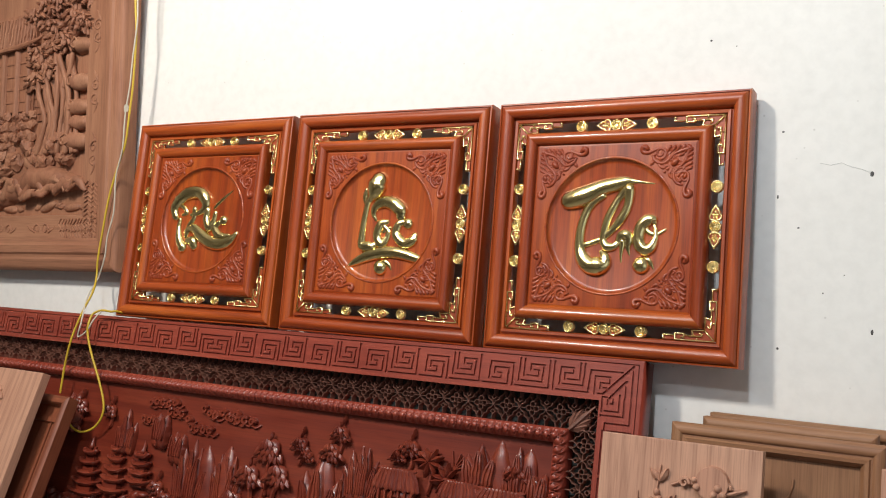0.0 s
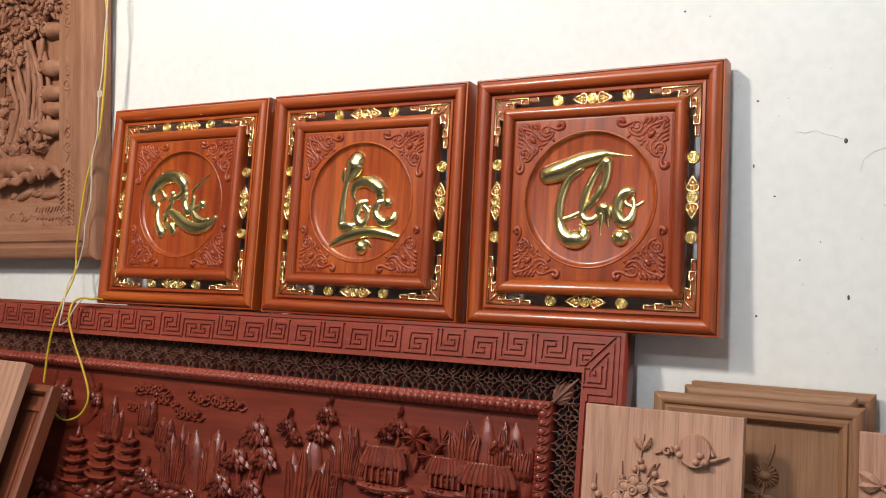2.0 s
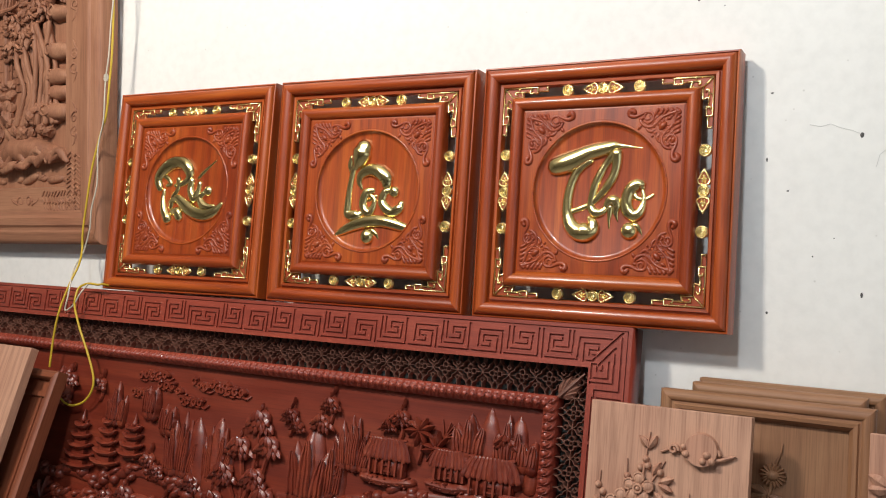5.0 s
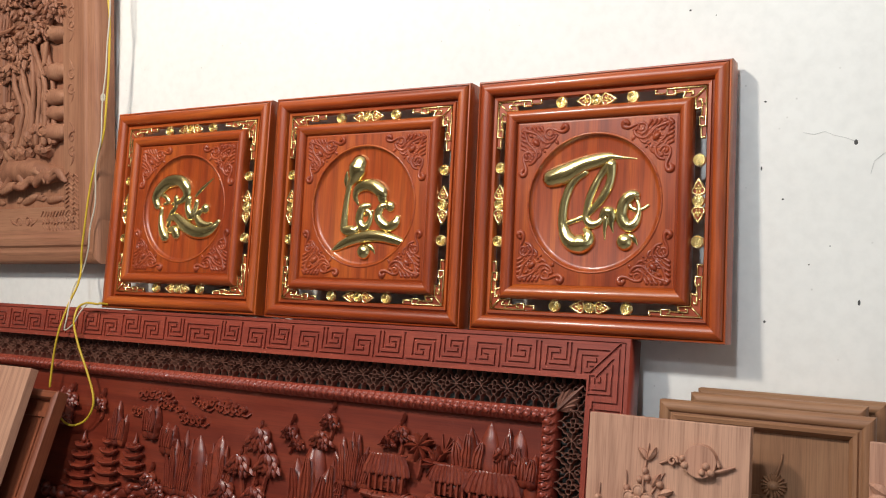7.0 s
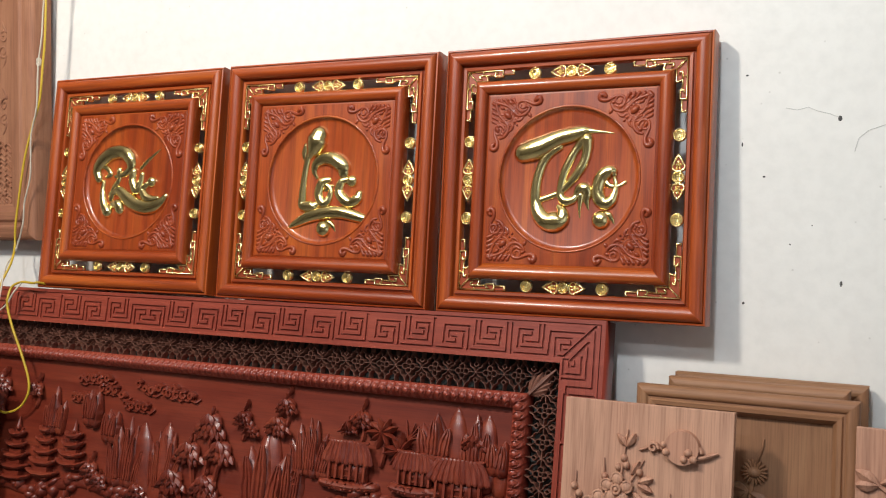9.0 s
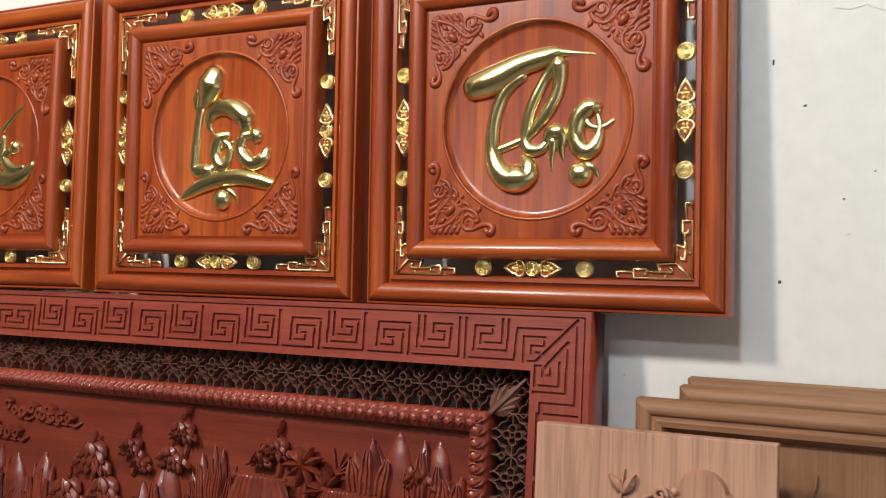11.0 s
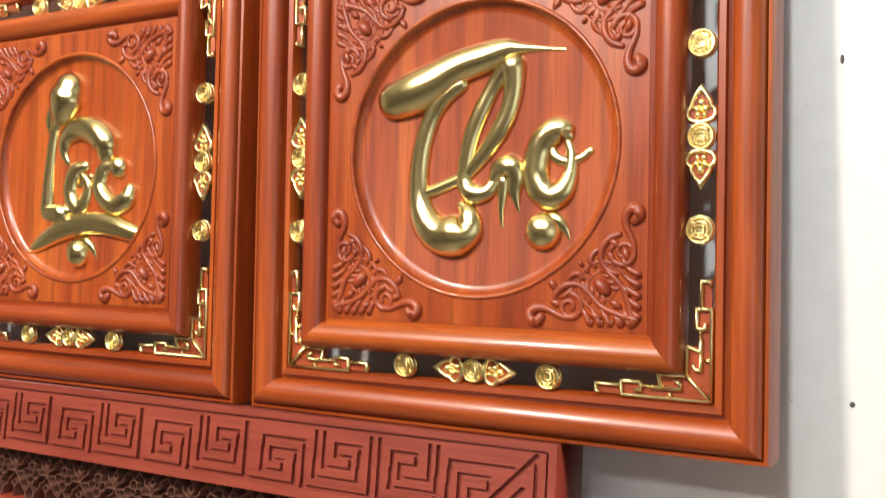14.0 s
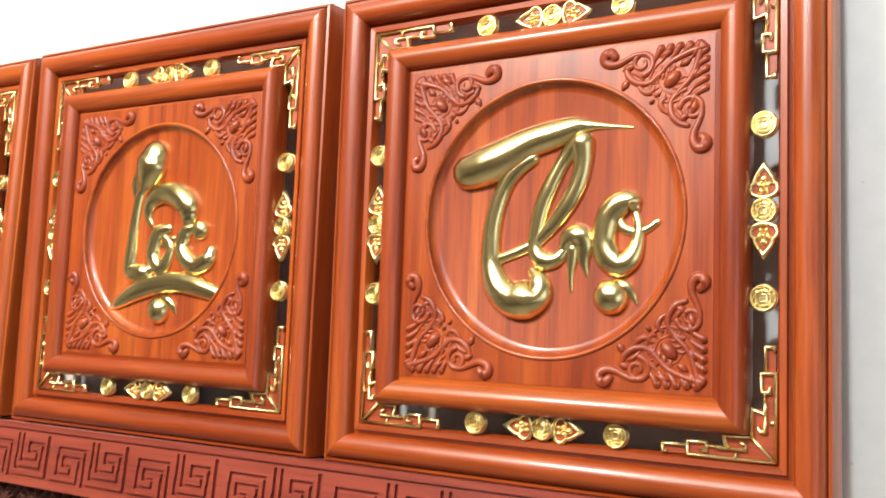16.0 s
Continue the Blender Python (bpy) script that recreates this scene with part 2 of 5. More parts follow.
def ribbon(bm, pts, width, y0, y1, closed=False):
    """A flat bar of that width along points (x, z), from y0 in front to y1."""
    p = [np.array(q, float) for q in pts]
    n = len(p)
    rows = []
    for k in range(n):
        a = p[k - 1] if k or closed else p[k]
        b = p[(k + 1) % n] if k < n - 1 or closed else p[k]
        d1, d2 = p[k] - a, b - p[k]
        d1, d2 = (d / np.linalg.norm(d) if np.linalg.norm(d) > 1e-9 else None for d in (d1, d2))
        d1 = d2 if d1 is None else d1
        d2 = d1 if d2 is None else d2
        n1, n2 = np.array((-d1[1], d1[0])), np.array((-d2[1], d2[0]))
        mid = n1 + n2
        ln = np.linalg.norm(mid)
        mid = n1 if ln < 0.4 else mid / ln
        off = mid * width / 2 / max(0.5, float(mid @ n1))
        l, r = p[k] + off, p[k] - off
        rows.append([bm.verts.new((q[0], y, q[1])) for q, y in ((l, y1), (l * 0.93 + r * 0.07, y0 * 0.6 + y1 * 0.4), (l * 0.7 + r * 0.3, y0), (r * 0.7 + l * 0.3, y0), (r * 0.93 + l * 0.07, y0 * 0.6 + y1 * 0.4), (r, y1))])
    pairs = list(zip(rows, rows[1:])) + ([(rows[-1], rows[0])] if closed else [])
    for a, b in pairs:
        for j in range(6):
            bm.faces.new((a[j], a[(j + 1) % 6], b[(j + 1) % 6], b[j]))
    if not closed:
        bm.faces.new(rows[0])
        bm.faces.new(rows[-1][::-1])


def arc(cx, cz, r, a0, a1, n):
    return [(cx + r * math.cos(radians(a0 + (a1 - a0) * k / n)), cz + r * math.sin(radians(a0 + (a1 - a0) * k / n))) for k in range(n + 1)]


def spiral(cx, cz, r0, r1, a0, a1, n, w0, w1):
    out = []
    for k in range(n + 1):
        s = k / n
        a, r = radians(a0 + (a1 - a0) * s), r0 + (r1 - r0) * s
        out.append((cx + r * math.cos(a), cz + r * math.sin(a), w0 + (w1 - w0) * s))
    return out


def mitred_frame(parent, x0, x1, z0, z1, profile, mats, names=("rail", "stile"), label=""):
    """Four mitred members round a rectangle; profile: closed loop of (inward, y)."""
    def corner(sx, sz, d, y):
        return ((x0 + d) if sx < 0 else (x1 - d), y, (z0 + d) if sz < 0 else (z1 - d))

    for (a, b), kind, ax in ((((-1, 1), (1, 1)), 0, "x"), (((-1, -1), (1, -1)), 0, "x"), (((-1, -1), (-1, 1)), 1, "z"), (((1, -1), (1, 1)), 1, "z")):
        bm = bmesh.new()
        r1 = [bm.verts.new(corner(*a, d, y)) for d, y in profile]
        r2 = [bm.verts.new(corner(*b, d, y)) for d, y in profile]
        n = len(profile)
        for j in range(n):
            bm.faces.new((r1[j], r1[(j + 1) % n], r2[(j + 1) % n], r2[j]))
        bm.faces.new(r1)
        bm.faces.new(r2[::-1])
        part(names[kind], bm, mats[ax], parent, label, "edges")


def copies(ob, parent, poses):
    """More objects on the same mesh under the same parent, one for each pose."""
    for m in poses:
        o = ob.copy()
        scene.collection.objects.link(o)
        o.parent = parent
        o.matrix_basis = m
        for c in ob.children:
            k = c.copy()
            scene.collection.objects.link(k)
            k.parent = o
            k.matrix_basis = c.matrix_basis


# ---- the room ----
WALL_Y = 1.49
wall = new("wall_north", mesh_of("wall_north", boxed(-4.0, 3.2, WALL_Y, WALL_Y + 0.2, 0.0, 3.4), PLASTER))
tagged(wall, "off-white plastered wall with specks and hairline cracks", "wall", kind="structure")
# unseen walls, greyed to tone down bounced light and reflections in the gilding
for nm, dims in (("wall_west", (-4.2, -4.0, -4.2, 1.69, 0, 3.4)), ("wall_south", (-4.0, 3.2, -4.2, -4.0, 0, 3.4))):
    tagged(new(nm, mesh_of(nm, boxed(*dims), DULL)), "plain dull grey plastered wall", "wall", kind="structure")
tagged(new("floor", mesh_of("floor", boxed(-4.2, 3.4, -4.2, 1.69, -0.1, 0.0), FLOOR)), "grey tiled workshop floor", "floor", kind="structure")
tagged(new("ceiling", mesh_of("ceiling", boxed(-4.2, 3.4, -4.2, 1.69, 3.4, 3.5), CEILING)), "plain white ceiling", "ceiling", kind="structure")

# unseen wall; its opening is made up, to hold the side fill lamp
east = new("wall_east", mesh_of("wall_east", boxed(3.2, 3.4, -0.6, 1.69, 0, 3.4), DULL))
tagged(east, "plain dull grey wall with an unseen opening added for fill light", "wall", kind="structure")
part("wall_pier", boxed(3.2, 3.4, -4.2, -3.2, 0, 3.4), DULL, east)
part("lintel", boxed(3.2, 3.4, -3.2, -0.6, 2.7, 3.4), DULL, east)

for x, z, rx, rz in ((0.425, 1.696, 0.0045, 0.006), (0.279, 1.659, 0.002, 0.005), (0.287, 1.400, 0.003, 0.003), (0.284, 1.772, 0.0035, 0.002),
                     (0.155, 1.944, 0.003, 0.0025), (0.314, 1.606, 0.003, 0.002), (0.356, 1.497, 0.0018, 0.0018), (0.432, 1.437, 0.003, 0.006),
                     (0.388, 1.528, 0.0015, 0.0015), (0.20, 1.93, 0.0015, 0.0015)):
    bm = bmesh.new()
    blob(bm, x, z, rx * 0.7, rz * 0.75, 0.001, WALL_Y)
    part("wall_speck", bm, DIRT, wall)
for pts in (((0.345, 1.716), (0.362, 1.712), (0.378, 1.716), (0.392, 1.709), (0.41, 1.704), (0.425, 1.697)),
            ((0.52, 1.69), (0.49, 1.684), (0.466, 1.676), (0.452, 1.664), (0.447, 1.644))):
    bm = bmesh.new()
    ribbon(bm, pts, 0.0010, WALL_Y - 0.0008, WALL_Y + 0.001)
    part("wall_crack", bm, CRACK, wall)

# ---- framed calligraphy pictures ----
HALF = 0.239
OUTER = ((0, 0.045), (0, 0.010), (0.0015, 0.0065), (0.0040, 0.0060), (0.0048, 0.0095), (0.0062, 0.0040), (0.011, 0.0004), (0.016, -0.0006), (0.021, 0.0004), (0.0265, 0.0035),
         (0.0290, 0.0080), (0.0298, 0.0160), (0.0335, 0.0150), (0.0345, 0.0100), (0.0395, 0.0105), (0.0415, 0.014), (0.0415, 0.024), (0.033, 0.027), (0.033, 0.045))
INNER = ((0, 0.022), (0, 0.006), (0.0015, 0.001), (0.005, -0.003), (0.010, -0.0045), (0.015, -0.0035), (0.020, 0.0), (0.0225, 0.0030), (0.0235, 0.0080), (0.0275, 0.0070), (0.0275, 0.022))
FIELD_Y, DISC_Y = 0.0065, 0.0142


def field_mesh():
    """Square field with a round sunk disc in it."""
    bm = bmesh.new()
    n, h, r = 64, 0.149, 0.1245
    def ring(f, y):
        return [bm.verts.new((f(2 * math.pi * k / n)[0], y, HALF + f(2 * math.pi * k / n)[1])) for k in range(n)]
    def square(a):
        c, s = math.cos(a), math.sin(a)
        q = h / max(abs(c), abs(s))
        return c * q, s * q
    loops = [ring(square, 0.020), ring(square, FIELD_Y), ring(lambda a: (r * math.cos(a), r * math.sin(a)), FIELD_Y),
             ring(lambda a: ((r - 0.0022) * math.cos(a), (r - 0.0022) * math.sin(a)), FIELD_Y + 0.0042), ring(lambda a: ((r - 0.0058) * math.cos(a), (r - 0.0058) * math.sin(a)), FIELD_Y + 0.0070),
             ring(lambda a: ((r - 0.0092) * math.cos(a), (r - 0.0092) * math.sin(a)), DISC_Y)]
    for a, b in zip(loops, loops[1:]):
        for j in range(n):
            bm.faces.new((a[j], a[(j + 1) % n], b[(j + 1) % n], b[j]))
    bm.faces.new(loops[-1])
    bm.faces.new(loops[0][::-1])
    return bm


def ring_mesh():
    bm = bmesh.new()
    n, prof = 72, ((0.1232, 0.0025), (0.1236, -0.0006), (0.1248, -0.0018), (0.1262, -0.0018), (0.1274, -0.0006), (0.1278, 0.0008))
    rows = [[bm.verts.new((r * math.cos(2 * math.pi * k / n), FIELD_Y + y, HALF + r * math.sin(2 * math.pi * k / n))) for k in range(n)] for r, y in prof]
    for a, b in zip(rows, rows[1:]):
        for j in range(n):
            bm.faces.new((a[j], a[(j + 1) % n], b[(j + 1) % n], b[j]))
    return bm


def carving_mesh():
    """Acanthus corner: the corner itself is the origin, both legs run along -x and -z."""
    bm = bmesh.new()
    one = [
        [(0.083, 0.003, 0.003), (0.087, -0.001, 0.0035), (0.092, 0.001, 0.0036), (0.0925, 0.007, 0.0033), (0.087, 0.0105, 0.003), (0.079, 0.0105, 0.0026), (0.070, 0.0065, 0.0022), (0.061, 0.0035, 0.002), (0.052, 0.006, 0.0018), (0.047, 0.012, 0.0015)],
        spiral(0.0575, 0.012, 0.0115, 0.003, 100, 560, 16, 0.0022, 0.0016),
        [(0.072, 0.016, 0.002), (0.069, 0.024, 0.0024), (0.061, 0.030, 0.0024), (0.051, 0.031, 0.002), (0.044, 0.026, 0.0018), (0.040, 0.018, 0.0016)],
        [(0.046, 0.030, 0.0016), (0.039, 0.022, 0.0019), (0.031, 0.014, 0.0021), (0.020, 0.009, 0.0022), (0.009, 0.0055, 0.0024), (0.002, 0.004, 0.0028)],
        [(0.060, 0.033, 0.0016), (0.056, 0.038, 0.002), (0.050, 0.040, 0.0022), (0.046, 0.036, 0.0016)],
        [(0.066, 0.020, 0.0014), (0.061, 0.022, 0.0018), (0.056, 0.027, 0.0012)],
    ]
    for k in range(5):
        x = 0.008 + 0.0085 * k
        one.append([(x + 0.005, 0.0085 + 0.0008 * k, 0.0014), (x + 0.001, 0.004 + 0.0004 * k, 0.0021), (x - 0.002, -0.0005, 0.0024), (x - 0.0035, 0.0008, 0.0018)])
    for k in range(4):
        one.append([(0.030 + 0.005 * k, 0.013 + 0.0035 * k, 0.001), (0.028 + 0.005 * k, 0.019 + 0.003 * k, 0.0015), (0.030 + 0.0042 * k, 0.0225 + 0.003 * k, 0.001)])
    for pts in one:
        sweep(bm, [(-a * 0.96, -b * 0.96, r * 1.5) for a, b, r in pts], 1.2, 0.0, 3, 6)
        sweep(bm, [(-b * 0.96, -a * 0.96, r * 1.5) for a, b, r in pts], 1.2, 0.0, 3, 6)
    sweep(bm, [(-a, -b, 0.0019) for a, b in arc(0.0285, 0.0285, 0.0195, -62, 152, 14)], 1.3, 0.0, 1, 6)
    for k in range(11):
        t = radians(-50 + 19 * k)
        sweep(bm, [(-0.0285 - q * math.cos(t), -0.0285 - q * math.sin(t), r) for q, r in ((0.0125, 0.0009), (0.0155, 0.0016), (0.0180, 0.0012))], 1.5, 0.0, 1, 6)
    for a, b, ang, l in ((0.060, 0.012, 200, 0.013), (0.066, 0.024, 235, 0.012), (0.040, 0.008, 20, 0.013), (0.020, 0.006, 30, 0.012), (0.012, 0.012, 60, 0.012)):
        leaf(bm, -a, -b, radians(ang), l, 0.007, 0.0, 0.0042)
        leaf(bm, -b, -a, radians(270 - ang), l, 0.007, 0.0, 0.0042)
    blob(bm, -0.0285, -0.0285, 0.0095, 0.006, 0.0065, 0.0, radians(45), 12, 4)
    sweep(bm, [(-a, -b, 0.0013) for a, b in arc(0.0285, 0.0285, 0.0115, 0, 360, 14)], 1.4, 0.0, 1, 6)
    for q in (0.041, 0.046):
        blob(bm, -q, -q, 0.0032, 0.0022, 0.004, 0.0, radians(45))
    return bm


def coin_mesh(r=0.0112):
    bm = bmesh.new()
    blob(bm, 0, 0, r, r, 0.0010, -0.0004, 0, 24, 5)
    bmesh.ops.create_cone(bm, cap_ends=True, segments=24, radius1=r, radius2=r, depth=0.004, matrix=pose(0, 0.0015, 0, 90))
    for q, w in ((0.86, 0.0019), (0.54, 0.0013)):
        pts = arc(0, 0, r * q, 0, 342, 19)
        ribbon(bm, pts, w * 1.35, -0.0042, 0.0005, True)
    s = r * 0.27
    ribbon(bm, ((-s, -s), (s, -s), (s, s), (-s, s)), 0.0014, -0.0040, -0.001, True)
    for a in (45, 135, 225, 315):
        blob(bm, r * 0.62 * math.cos(radians(a)), r * 0.62 * math.sin(radians(a)), 0.0019, 0.0019, 0.0028, -0.0008, 0, 6, 2)
    return bm


HEART = ((0.0, 0.0105), (0.004, 0.0110), (0.0085, 0.0125), (0.0108, 0.0165), (0.0100, 0.0205), (0.0070, 0.0225), (0.0068, 0.0260), (0.0040, 0.0305), (0.0, 0.0365))


def medallion_meshes():
    """Gilded outline of two hearts round a coin, and the wooden plate behind."""
    gold, plate = bmesh.new(), bmesh.new()
    for s in (1, -1):
        loop = [(x, s * z) for x, z in HEART] + [(-x, s * z) for x, z in HEART[-2:0:-1]]
        ribbon(gold, loop, 0.0042, -0.0034, 0.001, True)
        for x, z, q in ((0, 0.025, 0.0021), (0.0032, 0.0205, 0.0018), (-0.0032, 0.0205, 0.0018), (0.0024, 0.0158, 0.0016), (-0.0024, 0.0158, 0.0016), (0, 0.020, 0.0014)):
            blob(gold, x, s * z, q * 1.45, q * 1.75, 0.0030, -0.0004, 0, 8, 3)
    side = [(x, z) for x, z in HEART[::-1][:-1]] + [(x, -z) for x, z in HEART[1:]]
    loop = side + [(-x, z) for x, z in side[::-1][1:-1]]
    a, b = ([plate.verts.new((x, y, z)) for x, z in loop] for y in (-0.0006, 0.0034))
    for k in range(len(loop)):
        plate.faces.new((a[k], a[k - 1], b[k - 1], b[k]))
    plate.faces.new(a)
    plate.faces.new(b[::-1])
    return gold, plate


BAR = (((0.0, 0.0), (0.068, 0.0), (0.068, 0.0108), (0.053, 0.0108), (0.053, 0.0045), (0.058, 0.0045)), ((0.068, 0.0075), (0.0885, 0.0075), (0.0885, 0.0012), (0.085, 0.0012)),
       ((0.046, 0.0075), (0.036, 0.0075), (0.040, 0.0178), (0.0175, 0.0178)), ((0.036, 0.0075), (0.0225, 0.0075), (0.0225, 0.0115), (0.027, 0.0135)), ((0.030, 0.0), (0.030, 0.0045)))


def bracket_meshes():
    """Gilded fretwork corner, its corner at the origin and its arms along -x and -z, and the plate behind."""
    gold, plate = bmesh.new(), bmesh.new()
    for swap in (0, 1):
        f = (lambda a, b: (-b, -a)) if swap else (lambda a, b: (-a, -b))
        for pts in BAR:
            ribbon(gold, [f(*p) for p in pts], 0.0033, -0.0032, 0.001)
        for a in (0.0435, 0.0475, 0.0505):
            blob(gold, *f(a, 0.0082), 0.0017, 0.0017, 0.003, 0, 0, 8, 3)
    half = [(0.0885, 0.0), (0.0885, 0.0075), (0.068, 0.0075), (0.068, 0.0108), (0.053, 0.0108), (0.053, 0.0085), (0.040, 0.0085), (0.040, 0.0178)]
    loop = [(0.0, 0.0)] + half + [(0.0178, 0.0178)] + [(b, a) for a, b in half[::-1]]
    front, back = ([plate.verts.new((-a, y, -b)) for a, b in loop] for y in (0.0002, 0.004))
    for k in range(len(loop)):
        plate.faces.new((front[k], front[k - 1], back[k - 1], back[k]))
    plate.faces.new(front)
    plate.faces.new(back[::-1])
    ribbon(gold, ((0.0, 0.0), (-0.0195, -0.0195)), 0.0036, -0.0034, 0.001)
    return gold, plate


def picture():
    top = thing("calligraphy_picture", pose(0, 0, 0), "square red lacquered wooden frame with gilded raised calligraphy", "picture", "trio of calligraphy pictures")
    mitred_frame(top, -HALF, HALF, 0.0, 2 * HALF, OUTER, RED)
    mitred_frame(top, -0.1765, 0.1765, HALF - 0.1765, HALF + 0.1765, INNER, RED, ("panel_rail", "panel_stile"))
    part("panel_field", field_mesh(), RED["z"], top, "", "edges")
    part("round_moulding", ring_mesh(), RED["x"], top, "raised round moulding", True)
    carving = part("corner_carving", carving_mesh(), CARVED_RED["x"], top, "carved acanthus scroll corner", True)
    q = 0.142
    corners = [pose(sx * q, FIELD_Y + 0.001, HALF + sz * q) @ Matrix.Diagonal((sx, 1, sz, 1)) for sx, sz in ((1, 1), (-1, 1), (1, -1), (-1, -1))]
    carving.matrix_basis = corners[0]
    copies(carving, top, corners[1:])
    gold, plate = bracket_meshes()
    bracket = part("corner_bracket", gold, SATIN_GOLD, top, "gilded fretwork corner", True)
    part("backing", plate, CARVED_RED["x"], bracket, "red wooden backing")
    q = 0.1962
    corners = [pose(sx * q, 0.0125, HALF + sz * q) @ Matrix.Diagonal((sx, 1, sz, 1)) for sx, sz in ((1, 1), (-1, 1), (1, -1), (-1, -1))]
    bracket.matrix_basis = corners[0]
    copies(bracket, top, corners[1:])
    coin = part("coin", coin_mesh(), SATIN_GOLD, top, "gilded coin ornament", True)
    g = 0.1868
    spots = [(s * g, HALF + w * 0.0695) for s in (1, -1) for w in (1, -1)] + [(w * 0.0675, HALF + s * g) for s in (1, -1) for w in (1, -1)]
    coin.matrix_basis = pose(spots[0][0], 0.012, spots[0][1])
    copies(coin, top, [pose(x, 0.012, z) for x, z in spots[1:]])
    gold, plate = medallion_meshes()
    medallion = part("medallion", gold, SATIN_GOLD, top, "gilded medallion of two hearts and a coin", True)
    part("backing", plate, CARVED_RED["x"], medallion, "red wooden backing")
    part("medallion_coin", coin_mesh(0.0108), SATIN_GOLD, medallion, "", True)
    poses = [pose(g, 0.012, HALF), pose(-g, 0.012, HALF), pose(0, 0.012, HALF + g, 0, 90), pose(0, 0.012, HALF - g, 0, 90)]
    medallion.matrix_basis = poses[0]
    copies(medallion, top, poses[1:])
    return top


def letters(top, strokes, label, fat=1.0):
    """Gilded brush strokes in millimetres about the picture's middle: x, z, half width."""
    for pts in strokes:
        bm = bmesh.new()
        if len(pts) == 1:
            x, z, r = pts[0]
            blob(bm, x / 1e3, HALF + z / 1e3, r * 1.1e-3, r * 1.1e-3, r * 0.8e-3, DISC_Y, 0, 20, 8)
        else:
            sweep(bm, [(x / 1e3, HALF + z / 1e3, r * 1.25e-3 * fat) for x, z, r in pts], 0.78, DISC_Y, 6, 14)
        part("stroke", bm, GOLD, top, label, True)


THO = (
    ((-83, 47, 14.5), (-65, 52, 16), (-48, 58, 15.5), (-22, 70, 12.5), (6, 77, 11), (25, 82, 8), (36, 82, 4.5), (54, 80, 2.2), (77, 77, 1)),
    ((-18, 56, 6), (-33, 47, 7), (-45, 32, 7), (-54, 9, 7.5), (-58, -16, 8), (-57, -42, 9), (-49, -62, 12), (-35, -73, 14), (-19, -73, 15), (-8, -68, 11), (-9, -56, 8.5), (-15, -48, 4)),
    ((-49, -36, 4.5), (-31, -30, 4.5), (-13, -23, 4.5)),
    ((27, 67, 8), (14, 53, 6), (1, 30, 6.5), (-8, 8, 6.5), (-13, -17, 6), (-12, -30, 6.5), (-4, -38, 7.5), (8, -37, 6), (16, -29, 4)),
    ((31, 67, 9.5), (32, 50, 7.5), (28, 31, 7), (18, 12, 7), (5, -5, 6), (-11, -21, 5)),
    ((14, -29, 4), (21, -19, 8), (30, -17, 9.5), (35, -24, 7.5), (34, -35, 5.5), (36, -46, 2.5), (38, -53, 1)),
    ((24, -28, 5), (23, -40, 4), (22, -52, 2.5), (23, -66, 1)),
    ((81, 7, 4), (78, 11, 8), (68, 11, 9.5), (57, 0, 9.5), (53, -19, 9.5), (57, -35, 10), (67, -42, 9.5), (77, -37, 8), (83, -24, 5.5), (84, -10, 4), (81, 1, 3)),
    ((66, -1, 3), (70, -10, 4), (80, -14, 3.5), (91, -12, 3), (100, -6, 2.5)),
    ((60, -70, 14.5),),
    ((62, -60, 4.5), (72, -61, 5), (79, -68, 3.5), (83, -76, 1)),
)
LOC = (
    ((-15, 89, 16), (-19, 79, 19), (-26, 63, 15), (-34, 50, 7)),
    ((-44, 70, 5), (-48, 55, 5), (-47, 39, 1.5)),
    ((-35, 57, 6), (-41, 31, 6), (-45, -2, 6.5), (-46, -32, 8), (-44, -49, 9), (-22, -50, 9.5), (-14, -47, 6)),
    ((-15, 6, 3), (-22, 19, 5.5), (-17, 35, 8.5), (3, 44, 11), (26, 40, 13), (43, 27, 13), (46, 15, 10)),
    ((13, 2, 5), (-2, -3, 8), (-9, -22, 8.5), (-5, -37, 8.5), (6, -44, 8.5), (16, -32, 6), (18, -17, 4.5), (8, -8, 4)),
    ((22, -10, 3), (13, -14, 4), (6, -19, 3)),
    ((65, -1, 11),),
    ((56, 2, 5), (43, -2, 7.5), (37, -20, 8.5), (47, -35, 9.5), (63, -42, 9), (79, -35, 9), (83, -26, 6.5)),
    ((-80, -97, 1.5), (-60, -85, 7), (-31, -72, 10), (5, -63, 10.5), (36, -61, 10.5), (67, -66, 10), (94, -73, 8)),
    ((6, -94, 15),),
    ((9, -82, 4), (19, -82, 5), (28, -89, 3.5), (33, -98, 1)),
)
PHUC = (
    ((-88, 7, 8), (-95, 27, 10), (-83, 47, 12), (-56, 64, 13), (-23, 66, 12.5), (-2, 52, 12.5), (3, 32, 9), (-13, 18, 6), (-39, 12, 4)),
    ((-79, 35, 4), (-64, 29, 5), (-54, 17, 5), (-67, 12, 3)),
    ((-73, 1, 4), (-74, -23, 6), (-67, -49, 9), (-55, -66, 10.5)),
    ((-30, 26, 6), (-30, 4, 5), (-41, -14, 6), (-48, -39, 5)),
    ((-40, -50, 7), (-25, -51, 10), (-19, -62, 9)),
    ((-50, -27, 5), (-27, -20, 9), (-1, -36, 12), (29, -52, 12.5), (62, -57, 11.5), (90, -48, 9), (106, -32, 5)),
    ((11, 23, 7), (10, 1, 8), (23, -18, 9), (33, -2, 6), (36, 16, 5)),
    ((31, 29, 3), (49, 46, 3.5), (79, 69, 1.2)),
    ((64, -1, 11),),
    ((51, -6, 5), (40, -19, 7), (51, -34, 8.5), (68, -39, 7), (83, -36, 4)),
)
tho = picture()
